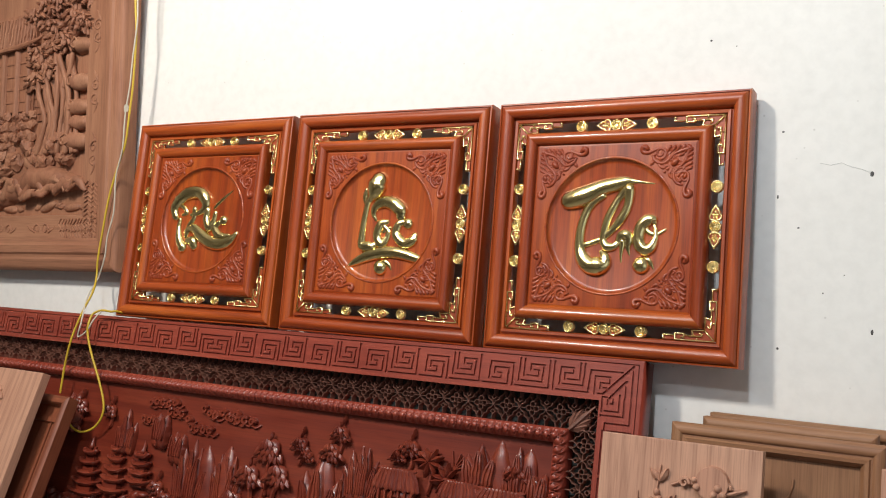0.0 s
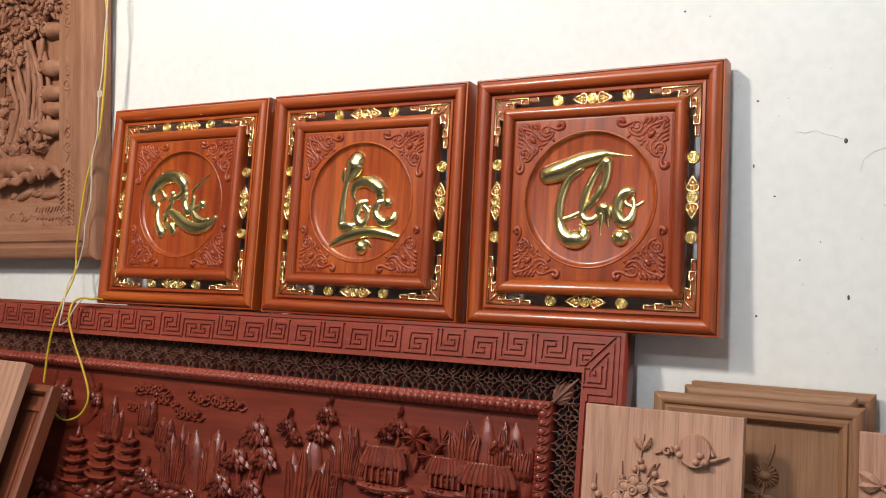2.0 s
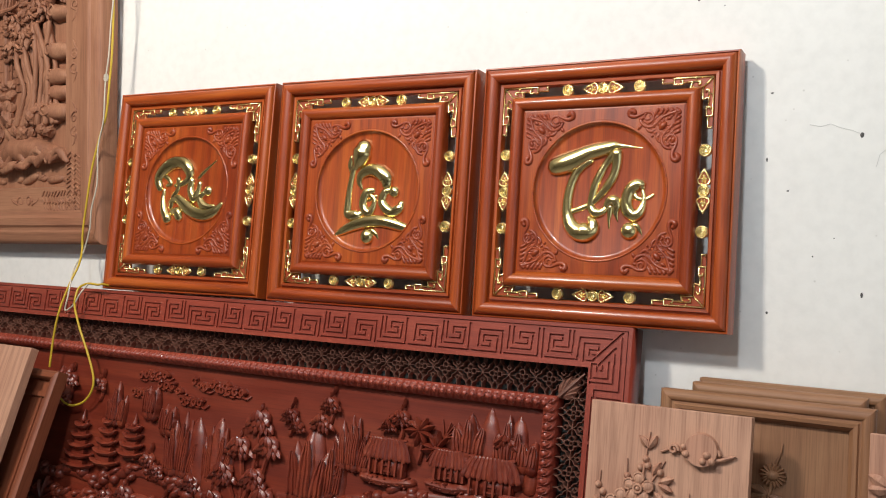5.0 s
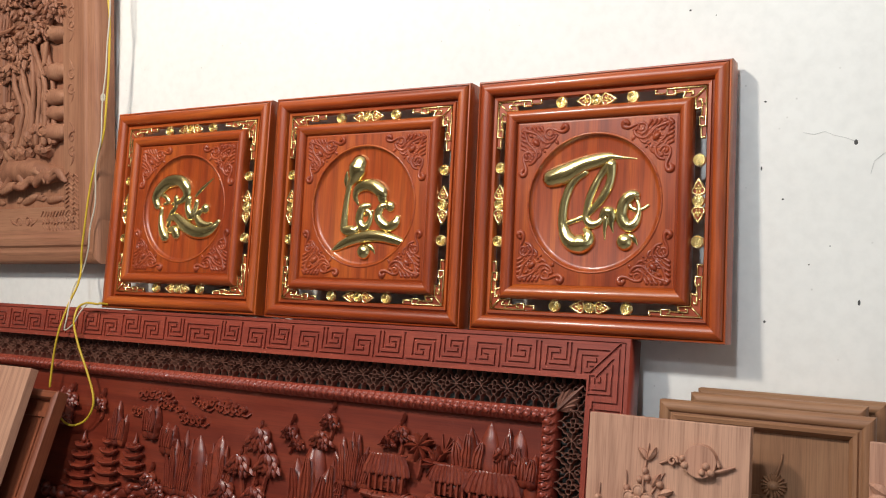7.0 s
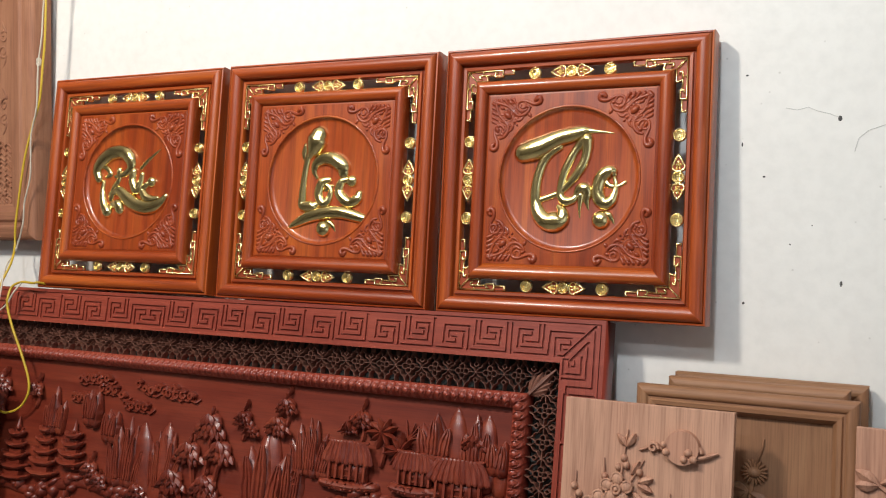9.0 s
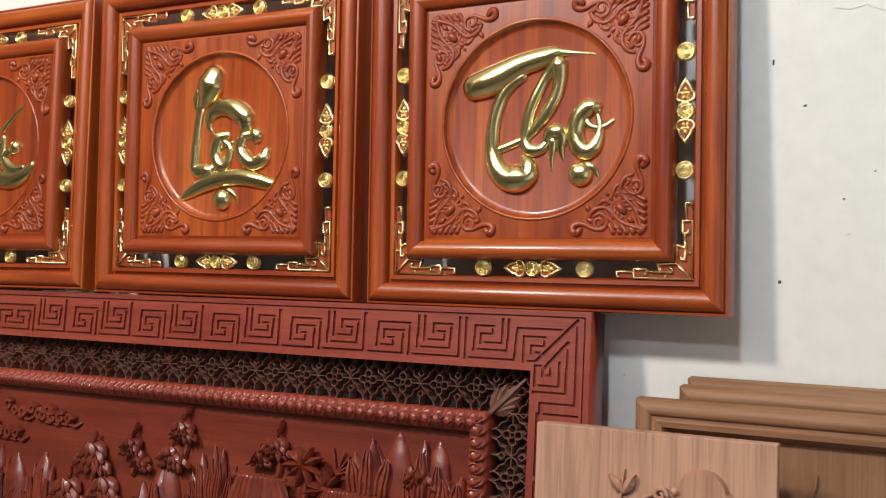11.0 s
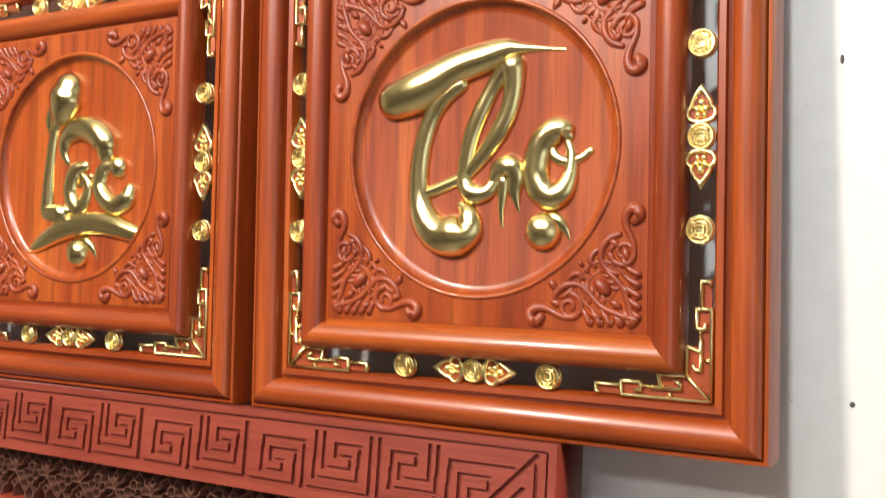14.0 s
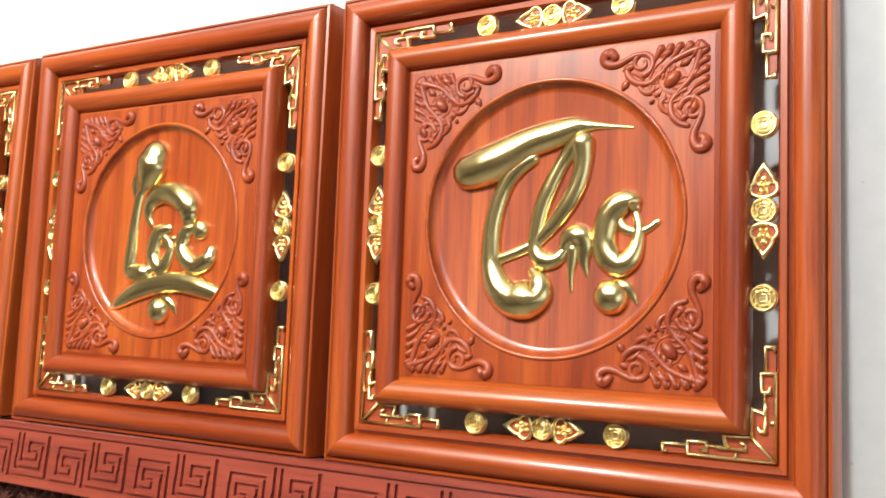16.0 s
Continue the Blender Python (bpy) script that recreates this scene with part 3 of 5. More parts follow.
loc = copy_thing(tho, pose(-0.4951, 1.402, 1.365, -3.01, 0.25, 1.17))
phuc = copy_thing(tho, pose(-0.9923, 1.3857, 1.3684, -4.75, -0.22, 1.58))
tho.matrix_world = pose(0.0015, 1.41, 1.363, -2.62)
letters(tho, THO, "gilded stroke of the word Thọ")
letters(loc, LOC, "gilded stroke of the word Lộc")
letters(phuc, PHUC, "gilded stroke of the word Phúc", 1.06)

# ---- large carved panel that carries the pictures ----
PANEL_W, PANEL_LEAN = 1.97, math.degrees(math.atan(0.14))
PANEL_H = 1.364 / math.cos(radians(PANEL_LEAN))
panel = thing("wood_carving", pose(0.085, 1.411 - 0.14 * 1.364, 0.0, -PANEL_LEAN, 0, 0.8) @ pose(-PANEL_W / 2, 0, 0),
              "large dark red relief carving with key-fret border, leaning on wall", "wood carving")
R, T = PANEL_W / 2, PANEL_H
CELL = 0.001


def raster_groove(grid, pts, w=4):
    """Cuts a groove along points given in cells."""
    for (x0, z0), (x1, z1) in zip(pts, pts[1:]):
        n = int(max(abs(x1 - x0), abs(z1 - z0)) * 2) + 1
        for k in range(n + 1):
            x, z = x0 + (x1 - x0) * k / n, z0 + (z1 - z0) * k / n
            grid[max(0, int(z)):max(0, int(z) + w), max(0, int(x)):max(0, int(x) + w)] = 0


KEY = (((171, 12), (171, 62), (244, 62), (243, 22.5), (290.5, 22.5), (292, 52), (267, 52), (267, 42), (281, 42), (281, 32), (252.5, 32), (254, 62), (312, 62), (312, 12)),
       ((230, 12), (231.5, 52), (185, 52.5), (182.5, 21.5), (208.5, 21.5), (208.5, 31.5), (192, 31.5), (192, 42.5), (221, 42.5), (221, 12)))
FIRST = (((162, 12), (162, 62), (95.5, 62), (92.5, 22.5), (35, 22.5)), ((104, 12), (105.5, 52), (151, 51.5), (149, 21.5), (125, 21.5), (125, 31), (141, 31), (141, 42.5), (112.5, 42.5), (112.5, 12)),
         ((67.5, 62.5), (83.5, 62.5), (83.5, 32.2), (56.5, 32.2), (56.5, 43), (73, 43), (73, 51.3), (63.5, 51.3)), ((66, 61), (15, 10)), ((57, 71), (26.5, 37.5)))
CORNER_SIDE = (((26.5, 37.5), (27.5, 99.5), (68.5, 99.5)), ((57.5, 71), (57.5, 78), (47, 78), (47, 66)), ((36, 62), (36, 91), (67.5, 91), (67.5, 67), (60, 67)), ((15, 10), (15.5, 112.5), (59, 112.5), (59, 131)))
PERIOD = 139


def fret_band(length, shift=0):
    """Heights of a border strip, rows across (outer edge first) and columns from the corner along it, one cell a millimetre."""
    g = np.ones((75, int(round(length / CELL))), int)
    g[7:9, 8:] = 0
    for k in range(int(length / CELL / PERIOD) + 1):
        for pts in KEY:
            raster_groove(g, [(u + PERIOD * k + shift, v) for u, v in pts])
    return g


def relief_mesh(g, place, y_top, y_low):
    """Stepped surface of a grid of ones and zeros; place turns (column, row) into x, z."""
    verts, faces, known = [], [], {}

    def v(c, r, y):
        key = (c, r, y)
        if key not in known:
            known[key] = len(verts)
            x, z = place(c, r)
            verts.append((x, y, z))
        return known[key]

    rows, cols = g.shape
    for r in range(rows):
        c = 0
        while c < cols:
            e = c
            while e < cols and g[r, e] == g[r, c]:
                e += 1
            y = y_top if g[r, c] else y_low
            faces.append((v(c, r, y), v(e, r, y), v(e, r + 1, y), v(c, r + 1, y)))
            if e < cols:
                faces.append((v(e, r, y_top), v(e, r + 1, y_top), v(e, r + 1, y_low), v(e, r, y_low)))
            c = e
        if r:
            c = 0
            while c < cols:
                if g[r, c] == g[r - 1, c]:
                    c += 1
                    continue
                e = c
                while e < cols and g[r, e] != g[r - 1, e]:
                    e += 1
                faces.append((v(c, r, y_top), v(e, r, y_top), v(e, r, y_low), v(c, r, y_low)))
                c = e
    me = bpy.data.meshes.new("fret")
    me.from_pydata(verts, [], faces)
    me.update()
    return me


def fret(name, g, place, mat):
    me = relief_mesh(g, place, 0.0, 0.0040)
    me.materials.append(mat)
    ob = new(name, me)
    ob.parent = panel
    return ob


def cornered(length, cuts, shift=0):
    """A border strip with the first key and the corner cut into its start."""
    g = fret_band(length, shift)
    for pts in cuts:
        raster_groove(g, pts)
    g[:7, :] = 1
    return g


top_g = cornered(PANEL_W, FIRST + CORNER_SIDE)
half = top_g.shape[1] // 2
top_g[:, -half:] = top_g[:, :half][:, ::-1]
top_g[8:, 7:9] = top_g[8:, -9:-7] = 0
fret("fret_rail", top_g, lambda c, r: (R - c * CELL, T - r * CELL), DARK_RED["x"])
side_g = cornered(PANEL_H, [[(v, u) for u, v in pts] for pts in FIRST[2:] + CORNER_SIDE], -46)[:, 75:]
for k in (0, 1):
    fret("fret_stile", side_g, (lambda c, r: (R - r * CELL, T - (c + 75) * CELL)) if k == 0 else (lambda c, r: (-R + r * CELL, T - (c + 75) * CELL)), DARK_RED["z"])
FRAME = ((0, 0.0), (0, 0.060), (0.074, 0.060), (0.074, 0.0005), (0.0722, 0.0005), (0.072, 0.006), (0.002, 0.006), (0.0005, 0.0))
mitred_frame(panel, -R, R, 0.0, T, FRAME, DARK_RED, ("border_rail", "border_stile"))

# openwork lattice between border and rope moulding
IN0, IN1, ROPE1 = 0.074, 0.131, 0.158


def lattice_mesh(length, width):
    """Wavy openwork with small quatrefoils, along x from 0, rising from z = 0."""
    bm = bmesh.new()
    p = 0.0525
    n = int(length / p)
    p = length / n
    q = width / 2
    y0, y1 = 0.020, 0.036

    def bar(pts, w):
        pts = [(min(max(x, 0), length), min(max(z, 0), width)) for x, z in pts]
        if np.linalg.norm(np.subtract(pts[-1], pts[0])) > 0.004:
            ribbon(bm, pts, w, y0, y1)

    for k in range(n + 1):
        cx, nx = (k + 0.5) * p, k * p
        if k < n:
            for a in (0, 90, 180, 270):
                ca, sa = math.cos(radians(a)), math.sin(radians(a))
                ribbon(bm, arc(cx + ca * 0.0078, q + sa * 0.0078, 0.0052, a - 140, a + 140, 8), 0.0017, y0, y1)
            ribbon(bm, arc(cx, q, 0.0035, 0, 324, 9), 0.0015, y0, y1, True)
            for s in (1, -1):
                bar(((cx, q + s * 0.0125), (cx - 0.0045, q + s * 0.0185), (cx - 0.0065, q + s * 0.0235), (cx - 0.004, q + s * 0.030)), 0.0017)
                bar(((cx, q + s * 0.0125), (cx + 0.0045, q + s * 0.0185), (cx + 0.0065, q + s * 0.0235), (cx + 0.004, q + s * 0.030)), 0.0017)
        for s in (1, -1):
            bar(((nx, q), (nx + s * (p / 2 - 0.0128), q)), 0.0017)
            for t in (1, -1):
                bar(((nx, q), (nx + s * 0.004, q + t * 0.006), (nx + s * 0.0105, q + t * 0.0095), (nx + s * 0.0120, q + t * 0.0155), (nx + s * 0.0185, q + t * 0.020), (nx + s * 0.0215, q + t * 0.030)), 0.0018)
            bar(((nx, q + s * 0.030), (nx, q + s * 0.019), (nx - 0.0045, q + s * 0.0135), (nx, q + s * 0.009)), 0.0018)
            bar(((nx, q + s * 0.019), (nx + 0.0045, q + s * 0.0135), (nx, q + s * 0.009)), 0.0018)
    return bm


LW = IN1 - IN0
for nm, length, m in (("lattice", PANEL_W - 2 * IN0, pose(-R + IN0, 0, T - IN1)), ("lattice", PANEL_H - 2 * IN1, pose(R - IN0, 0, IN1, 0, -90)),
                      ("lattice", PANEL_H - 2 * IN1, pose(-R + IN1, 0, IN1, 0, -90)), ("lattice", PANEL_W - 2 * IN0, pose(-R + IN0, 0, IN0))):
    part(nm, lattice_mesh(length, LW), LATTICE["x"], panel, "pierced wavy openwork").matrix_basis = m
for sx in (1, -1):
    # carved leaf that fills the corner of the openwork
    bm = bmesh.new()
    for a, l in ((45, 0.058), (18, 0.036), (72, 0.036), (30, 0.046), (60, 0.046)):
        leaf(bm, 0, 0, radians(a), l, 0.016, 0.026, 0.010)
    sweep(bm, [(0.0, 0.0, 0.004), (0.02, 0.02, 0.004), (0.046, 0.046, 0.0015)], 1.2, 0.018, 4, 6)
    part("corner_leaf", bm, LATTICE["x"], panel, "carved corner leaf").matrix_basis = pose(sx * (R - IN1 - 0.002), 0, T - IN1 - 0.002) @ Matrix.Diagonal((sx, 1, 1, 1))


def rope_mesh(length):
    """Half-round moulding carved as a row of U-shaped beads, along x, mitred at both ends."""
    bm = bmesh.new()
    w, bead, per, across = ROPE1 - IN1, 0.0160, 16, 14
    n = int(length / bead) * per
    rows = []
    for k in range(n + 1):
        row = []
        for j in range(across + 1):
            b = j / across
            lo, hi = b * w, length - b * w
            x = lo + (hi - lo) * k / n
            u = (x / bead + 0.10 * math.sin(math.pi * b)) % 1.0
            q = ((u - 0.5) / 0.47) ** 2 + ((b - 0.5) / 0.46) ** 2
            h = 0.50 + 0.50 * min(1.0, max(0.0, 3.0 * (1.05 - q))) - (0.24 if 0.26 < q < 0.56 else 0.0)
            y = 0.016 - 0.019 * math.sin(math.pi * (0.08 + 0.84 * b)) * h
            row.append(bm.verts.new((x, y, -b * w)))
        rows.append([bm.verts.new((row[0].co.x, 0.045, row[0].co.z))] + row + [bm.verts.new((row[-1].co.x, 0.03, row[-1].co.z))])
    for a, b in zip(rows, rows[1:]):
        for j in range(len(a) - 1):
            bm.faces.new((a[j], a[j + 1], b[j + 1], b[j]))
    return bm


for nm, length, m in (("rope_rail", PANEL_W - 2 * IN1, pose(-R + IN1, 0, T - IN1)), ("rope_stile", PANEL_H - 2 * IN1, pose(R - IN1, 0, T - IN1, 0, 90)),
                      ("rope_stile", PANEL_H - 2 * IN1, pose(-R + IN1, 0, IN1, 0, -90)), ("rope_rail", PANEL_W - 2 * IN1, pose(R - IN1, 0, IN1, 0, 180))):
    part(nm, rope_mesh(length), DARK_RED["x"], panel, "beaded rope moulding", True).matrix_basis = m
FY = 0.024
# dark sheets added so the bright wall doesn't show through the openwork
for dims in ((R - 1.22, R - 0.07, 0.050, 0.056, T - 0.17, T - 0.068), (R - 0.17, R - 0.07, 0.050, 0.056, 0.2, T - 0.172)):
    part("backing_sheet", boxed(*dims), SHEET, panel, "dark grey sheet added behind the openwork to darken its gaps")
part("relief_ground", boxed(-R + ROPE1 - 0.004, R - ROPE1 + 0.004, FY, 0.044, ROPE1 - 0.004, T - ROPE1 + 0.004), RELIEF["x"], panel)


def field_at(x, z):
    """From distances right and below the panel's top right corner."""
    return R + x, T + z


rnd = random.Random(7)


def clump(bm, x, z, r, y, count=13, size=0.020):
    """A tuft of overlapping pointed leaves that droops."""
    blob(bm, x, z, r * 0.7, r * 0.6, 0.013, y, 0, 10, 4)
    for lift, spread, n, l, a0, up in ((-0.10, 0.62, 6, 0.82, 62, 0.006), (0.22, 0.45, 5, 0.78, 55, 0.011), (0.55, 0.16, 3, 0.70, 42, 0.015)):
        for k in range(n):
            f = 2 * (k + 0.5) / n - 1
            leaf(bm, x + f * spread * r, z + r * lift - 0.12 * r * f * f, radians(270 + f * a0 + rnd.uniform(-9, 9)), r * l * rnd.uniform(0.9, 1.12), r * 0.42, y - up - rnd.uniform(0, 0.003), 0.006)
    leaf(bm, x, z + r * 0.5, radians(rnd.uniform(75, 105)), r * 0.5, r * 0.22, y - 0.006, 0.006)


def uneven(bm, amount, scale):
    """Small bumps and dents of hand carving."""
    for v in bm.verts:
        d = noise.noise_vector(v.co * scale) + 0.5 * noise.noise_vector(v.co * scale * 2.7)
        v.co += d * amount


def relief(name, bm, label=""):
    uneven(bm, 0.0016, 55)
    return part(name, bm, RELIEF["x"], panel, label, "edges")


for x, z, tiers, w in ((-1.333, -0.432, 5, 0.104), (-1.243, -0.414, 5, 0.086), (-1.162, -0.384, 4, 0.078)):
    bm = bmesh.new()
    px, pz = field_at(x, z)
    step = 0.0235 if tiers == 5 else 0.020
    for k in range(tiers):
        s = 1 - 0.145 * k
        box(bm, px - w * 0.24 * s, px + w * 0.24 * s, FY - 0.016 * s, FY, pz + step * k, pz + step * (k + 1))
        c = [(px - w * 0.5 * s, pz + step * k + 0.016, 0.0028), (px - w * 0.3 * s, pz + step * k + 0.010, 0.0044), (px, pz + step * k + 0.0085, 0.0058),
             (px + w * 0.3 * s, pz + step * k + 0.010, 0.0044), (px + w * 0.5 * s, pz + step * k + 0.016, 0.0028)]
        sweep(bm, [(a, b, q * 1.25) for a, b, q in c], 2.3, FY - 0.010, 4, 8)
    sweep(bm, [(px, pz + step * tiers, 0.006), (px, pz + step * tiers + 0.010, 0.0035), (px, pz + step * tiers + 0.024, 0.001)], 1.2, FY - 0.008, 3, 8)
    relief("pagoda", bm, "carved tiered pagoda")

for x, z, w, h, n in ((-1.010, -0.385, 0.085, 0.125, 5), (-0.905, -0.388, 0.070, 0.125, 5), (-0.655, -0.385, 0.085, 0.130, 3), (-0.556, -0.310, 0.080, 0.100, 6), (-0.300, -0.250, 0.060, 0.068, 3),
                      (-0.222, -0.255, 0.050, 0.078, 3), (-0.180, -0.26, 0.035, 0.055, 2), (-1.23, -0.30, 0.05, 0.085, 3), (-1.12, -0.27, 0.04, 0.075, 2), (-1.425, -0.26, 0.045, 0.085, 2), (-1.06, -0.30, 0.04, 0.06, 2), (-0.60, -0.37, 0.05, 0.10, 3)):
    px, pz = field_at(x, z)
    for k in range(n):
        bm = bmesh.new()
        f = (k + 0.5) / n - 0.5
        hh = h * (1 - 1.1 * abs(f) * rnd.uniform(0.6, 1.2))
        rr = w / n * 0.82
        lean = f * w * 0.45
        c = px + f * w
        y = FY - 0.001 - 0.005 * (k % 2)
        sweep(bm, [(c, pz - 0.006, rr), (c + lean * 0.2, pz + hh * 0.35, rr * 1.05), (c + lean * 0.6, pz + hh * 0.7, rr * 0.72), (c + lean, pz + hh, rr * 0.14)], 1.0, y, 5, 8)
        for q in (-0.4, 0.1, 0.5):
            sweep(bm, [(c + q * rr, pz, rr * 0.2), (c + q * rr * 0.9 + lean * 0.4, pz + hh * 0.5, rr * 0.2), (c + q * rr * 0.4 + lean * 0.8, pz + hh * 0.82, rr * 0.08)], 1.3, y - rr * 0.9, 4, 6)
        relief("rock_spire", bm, "carved pointed rock")

for x, z, w, h, lean in ((-0.655, -0.430, 0.036, 0.190, 0.004), (-0.610, -0.420, 0.024, 0.130, 0.012), (-0.290, -0.290, 0.019, 0.100, -0.006), (-0.262, -0.290, 0.023, 0.118, 0.0),
                         (-0.205, -0.290, 0.022, 0.112, 0.002), (-0.176, -0.300, 0.015, 0.075, 0.006), (-0.965, -0.400, 0.028, 0.130, -0.008), (-0.915, -0.405, 0.030, 0.140, 0.006)):
    bm = bmesh.new()
    px, pz = field_at(x, z)
    sweep(bm, [(px, pz, w), (px + lean * 0.3, pz + h * 0.4, w * 1.02), (px + lean * 0.7, pz + h * 0.72, w * 0.82), (px + lean, pz + h * 0.93, w * 0.40), (px + lean, pz + h, w * 0.16)], 0.55, FY, 5, 14)
    relief("dome_rock", bm, "carved smooth round-topped rock")

trees = (((-0.795, -0.250, 0.036), (-0.841, -0.310, 0.034), (-0.764, -0.300, 0.034), (-0.879, -0.369, 0.034), (-0.792, -0.370, 0.034), (-0.763, -0.410, 0.036), (-0.901, -0.433, 0.036), (-0.963, -0.405, 0.028), (-0.83, -0.44, 0.03)),
         ((-1.397, -0.220, 0.026), (-1.408, -0.267, 0.022)), ((-0.715, -0.229, 0.022), (-0.695, -0.252, 0.016)), ((-0.618, -0.196, 0.022), (-0.635, -0.235, 0.026)),
         ((-0.45, -0.205, 0.024), (-0.475, -0.222, 0.018)), ((-0.222, -0.222, 0.022),), ((-1.10, -0.375, 0.022), (-1.07, -0.395, 0.022)), ((-1.16, -0.46, 0.03), (-1.22, -0.475, 0.026)), ((-1.04, -0.475, 0.03), (-0.97, -0.49, 0.03)),
         ((-0.70, -0.44, 0.028), (-0.63, -0.445, 0.025)), ((-1.29, -0.222, 0.02),))
for tree in trees:
    bm = bmesh.new()
    for x, z, r in tree:
        clump(bm, *field_at(x, z), r, FY - 0.006, 15, r * 0.72)
    if len(tree) > 4:
        bx, bz = field_at(-0.83, -0.47)
        for x, z, r in tree:
            ex, ez = field_at(x, z)
            sweep(bm, [(bx + rnd.uniform(-0.01, 0.01), bz, 0.008), ((bx + ex) / 2 + 0.01, (bz + ez) / 2 - 0.01, 0.006), (ex, ez, 0.004)], 1.2, FY - 0.006, 4, 6)
    else:
        x, z, r = tree[0]
        ex, ez = field_at(x, z)
        sweep(bm, [(ex, ez, 0.004), (ex + 0.002, ez - r * 1.1, 0.004), (ex - 0.003, ez - r * 2.0, 0.005)], 1.2, FY - 0.003, 3, 6)
        leaf(bm, ex, ez + r * 0.7, radians(80), 0.02, 0.007, FY - 0.006, 0.008)
    relief("leafy_tree", bm, "carved tree with tufts of leaves")

for x, z, w, h in ((-0.470, -0.318, 0.098, 0.066), (-0.332, -0.310, 0.080, 0.054), (-0.246, -0.325, 0.108, 0.066)):
    bm = bmesh.new()
    px, pz = field_at(x, z)
    wall_h = h * 0.55
    box(bm, px - w * 0.40, px + w * 0.40, FY - 0.014, FY, pz, pz + wall_h)
    house = relief("house", bm, "carved cottage with thatched roof")
    for k in range(6):
        xx = px - w * 0.38 + w * 0.76 * k / 5
        part("post", boxed(xx - 0.0022, xx + 0.0022, FY - 0.020, FY - 0.013, pz, pz + wall_h), RELIEF["z"], house)
    for k in range(3):
        zz = pz + wall_h * (0.15 + 0.3 * k)
        part("shutter_slat", boxed(px - w * 0.12, px + w * 0.12, FY - 0.0175, FY - 0.0135, zz, zz + 0.0022), RELIEF["x"], house)
    n = 11
    for k in range(n):
        f = (k + 0.5) / n - 0.5
        bm = bmesh.new()
        sweep(bm, [(px + f * w * 1.12, pz + wall_h * 0.92 - 0.002 * (k % 2), w / n * 0.62), (px + f * w * 0.98, pz + wall_h + (h - wall_h) * 0.5, w / n * 0.55), (px + f * w * 0.80, pz + h, w / n * 0.5)], 0.55, FY - 0.021 + 0.004 * abs(f), 3, 6)
        uneven(bm, 0.0010, 55)
        part("thatch_strip", bm, RELIEF["z"], house)
    bm = bmesh.new()
    sweep(bm, [(px - w * 0.42, pz + h + 0.003, 0.003), (px, pz + h, 0.003), (px + w * 0.42, pz + h + 0.003, 0.003)], 1.3, FY - 0.018, 3, 6)
    part("roof_ridge", bm, RELIEF["x"], house)
    bm = bmesh.new()
    sweep(bm, [(px - w * 0.55, pz - 0.010, 0.010), (px, pz - 0.014, 0.011), (px + w * 0.55, pz - 0.009, 0.010)], 1.5, FY - 0.004, 5, 8)
    for k in range(26):
        blob(bm, px + rnd.uniform(-0.5, 0.5) * w, pz - 0.012 + rnd.uniform(-0.008, 0.007), 0.0026, 0.0022, 0.005, FY - 0.016, 0, 6, 2)
    relief("stone_terrace", bm, "carved pebbled terrace")

for x, z, r, a0 in ((-0.406, -0.226, 0.034, 20), (-0.366, -0.256, 0.040, 0), (-1.435, -0.515, 0.055, 30), (-0.60, -0.40, 0.04, 10)):
    bm = bmesh.new()
    px, pz = field_at(x, z)
    for k in range(9):
        leaf(bm, px, pz, radians(a0 + 40 * k + rnd.uniform(-9, 9)), r * rnd.uniform(0.75, 1.05), 0.011, FY - 0.010, 0.011)
    sweep(bm, [(px, pz, 0.004), (px + 0.004, pz - 0.03, 0.004), (px, pz - 0.06, 0.005)], 1.2, FY - 0.004, 3, 6)
    relief("palm", bm, "carved palm crown")
bm = bmesh.new()
px, pz = field_at(-0.345, -0.215)
for a in (15, 32, 48, 64, 100):
    sweep(bm, [(px - 0.012, pz - 0.02, 0.002), (px - 0.012 + 0.03 * math.cos(radians(a)), pz - 0.02 + 0.035 * math.sin(radians(a)), 0.0014)], 1.5, FY - 0.003, 1, 6)
relief("twigs", bm, "carved bare twigs")
for x0, z0, n in ((-1.165, -0.190, 5), (-1.10, -0.212, 4), (-1.00, -0.196, 6), (-0.915, -0.207, 4), (-1.18, -0.235, 3), (-1.03, -0.232, 4)):
    bm = bmesh.new()
    px, pz = field_at(x0, z0)
    for k in range(n):
        xx, zz = px + 0.019 * k, pz + rnd.uniform(-0.006, 0.006)
        sweep(bm, spiral(xx, zz, 0.0085, 0.002, rnd.uniform(0, 90), 460, 10, 0.0052, 0.0032), 1.9, FY - 0.003, 2, 6)
        sweep(bm, [(xx, zz - 0.008, 0.003), (xx + 0.012, zz - 0.010, 0.003), (xx + 0.022, zz - 0.004, 0.002)], 1.6, FY - 0.002, 3, 6)
    relief("cloud_scroll", bm, "carved curling cloud")
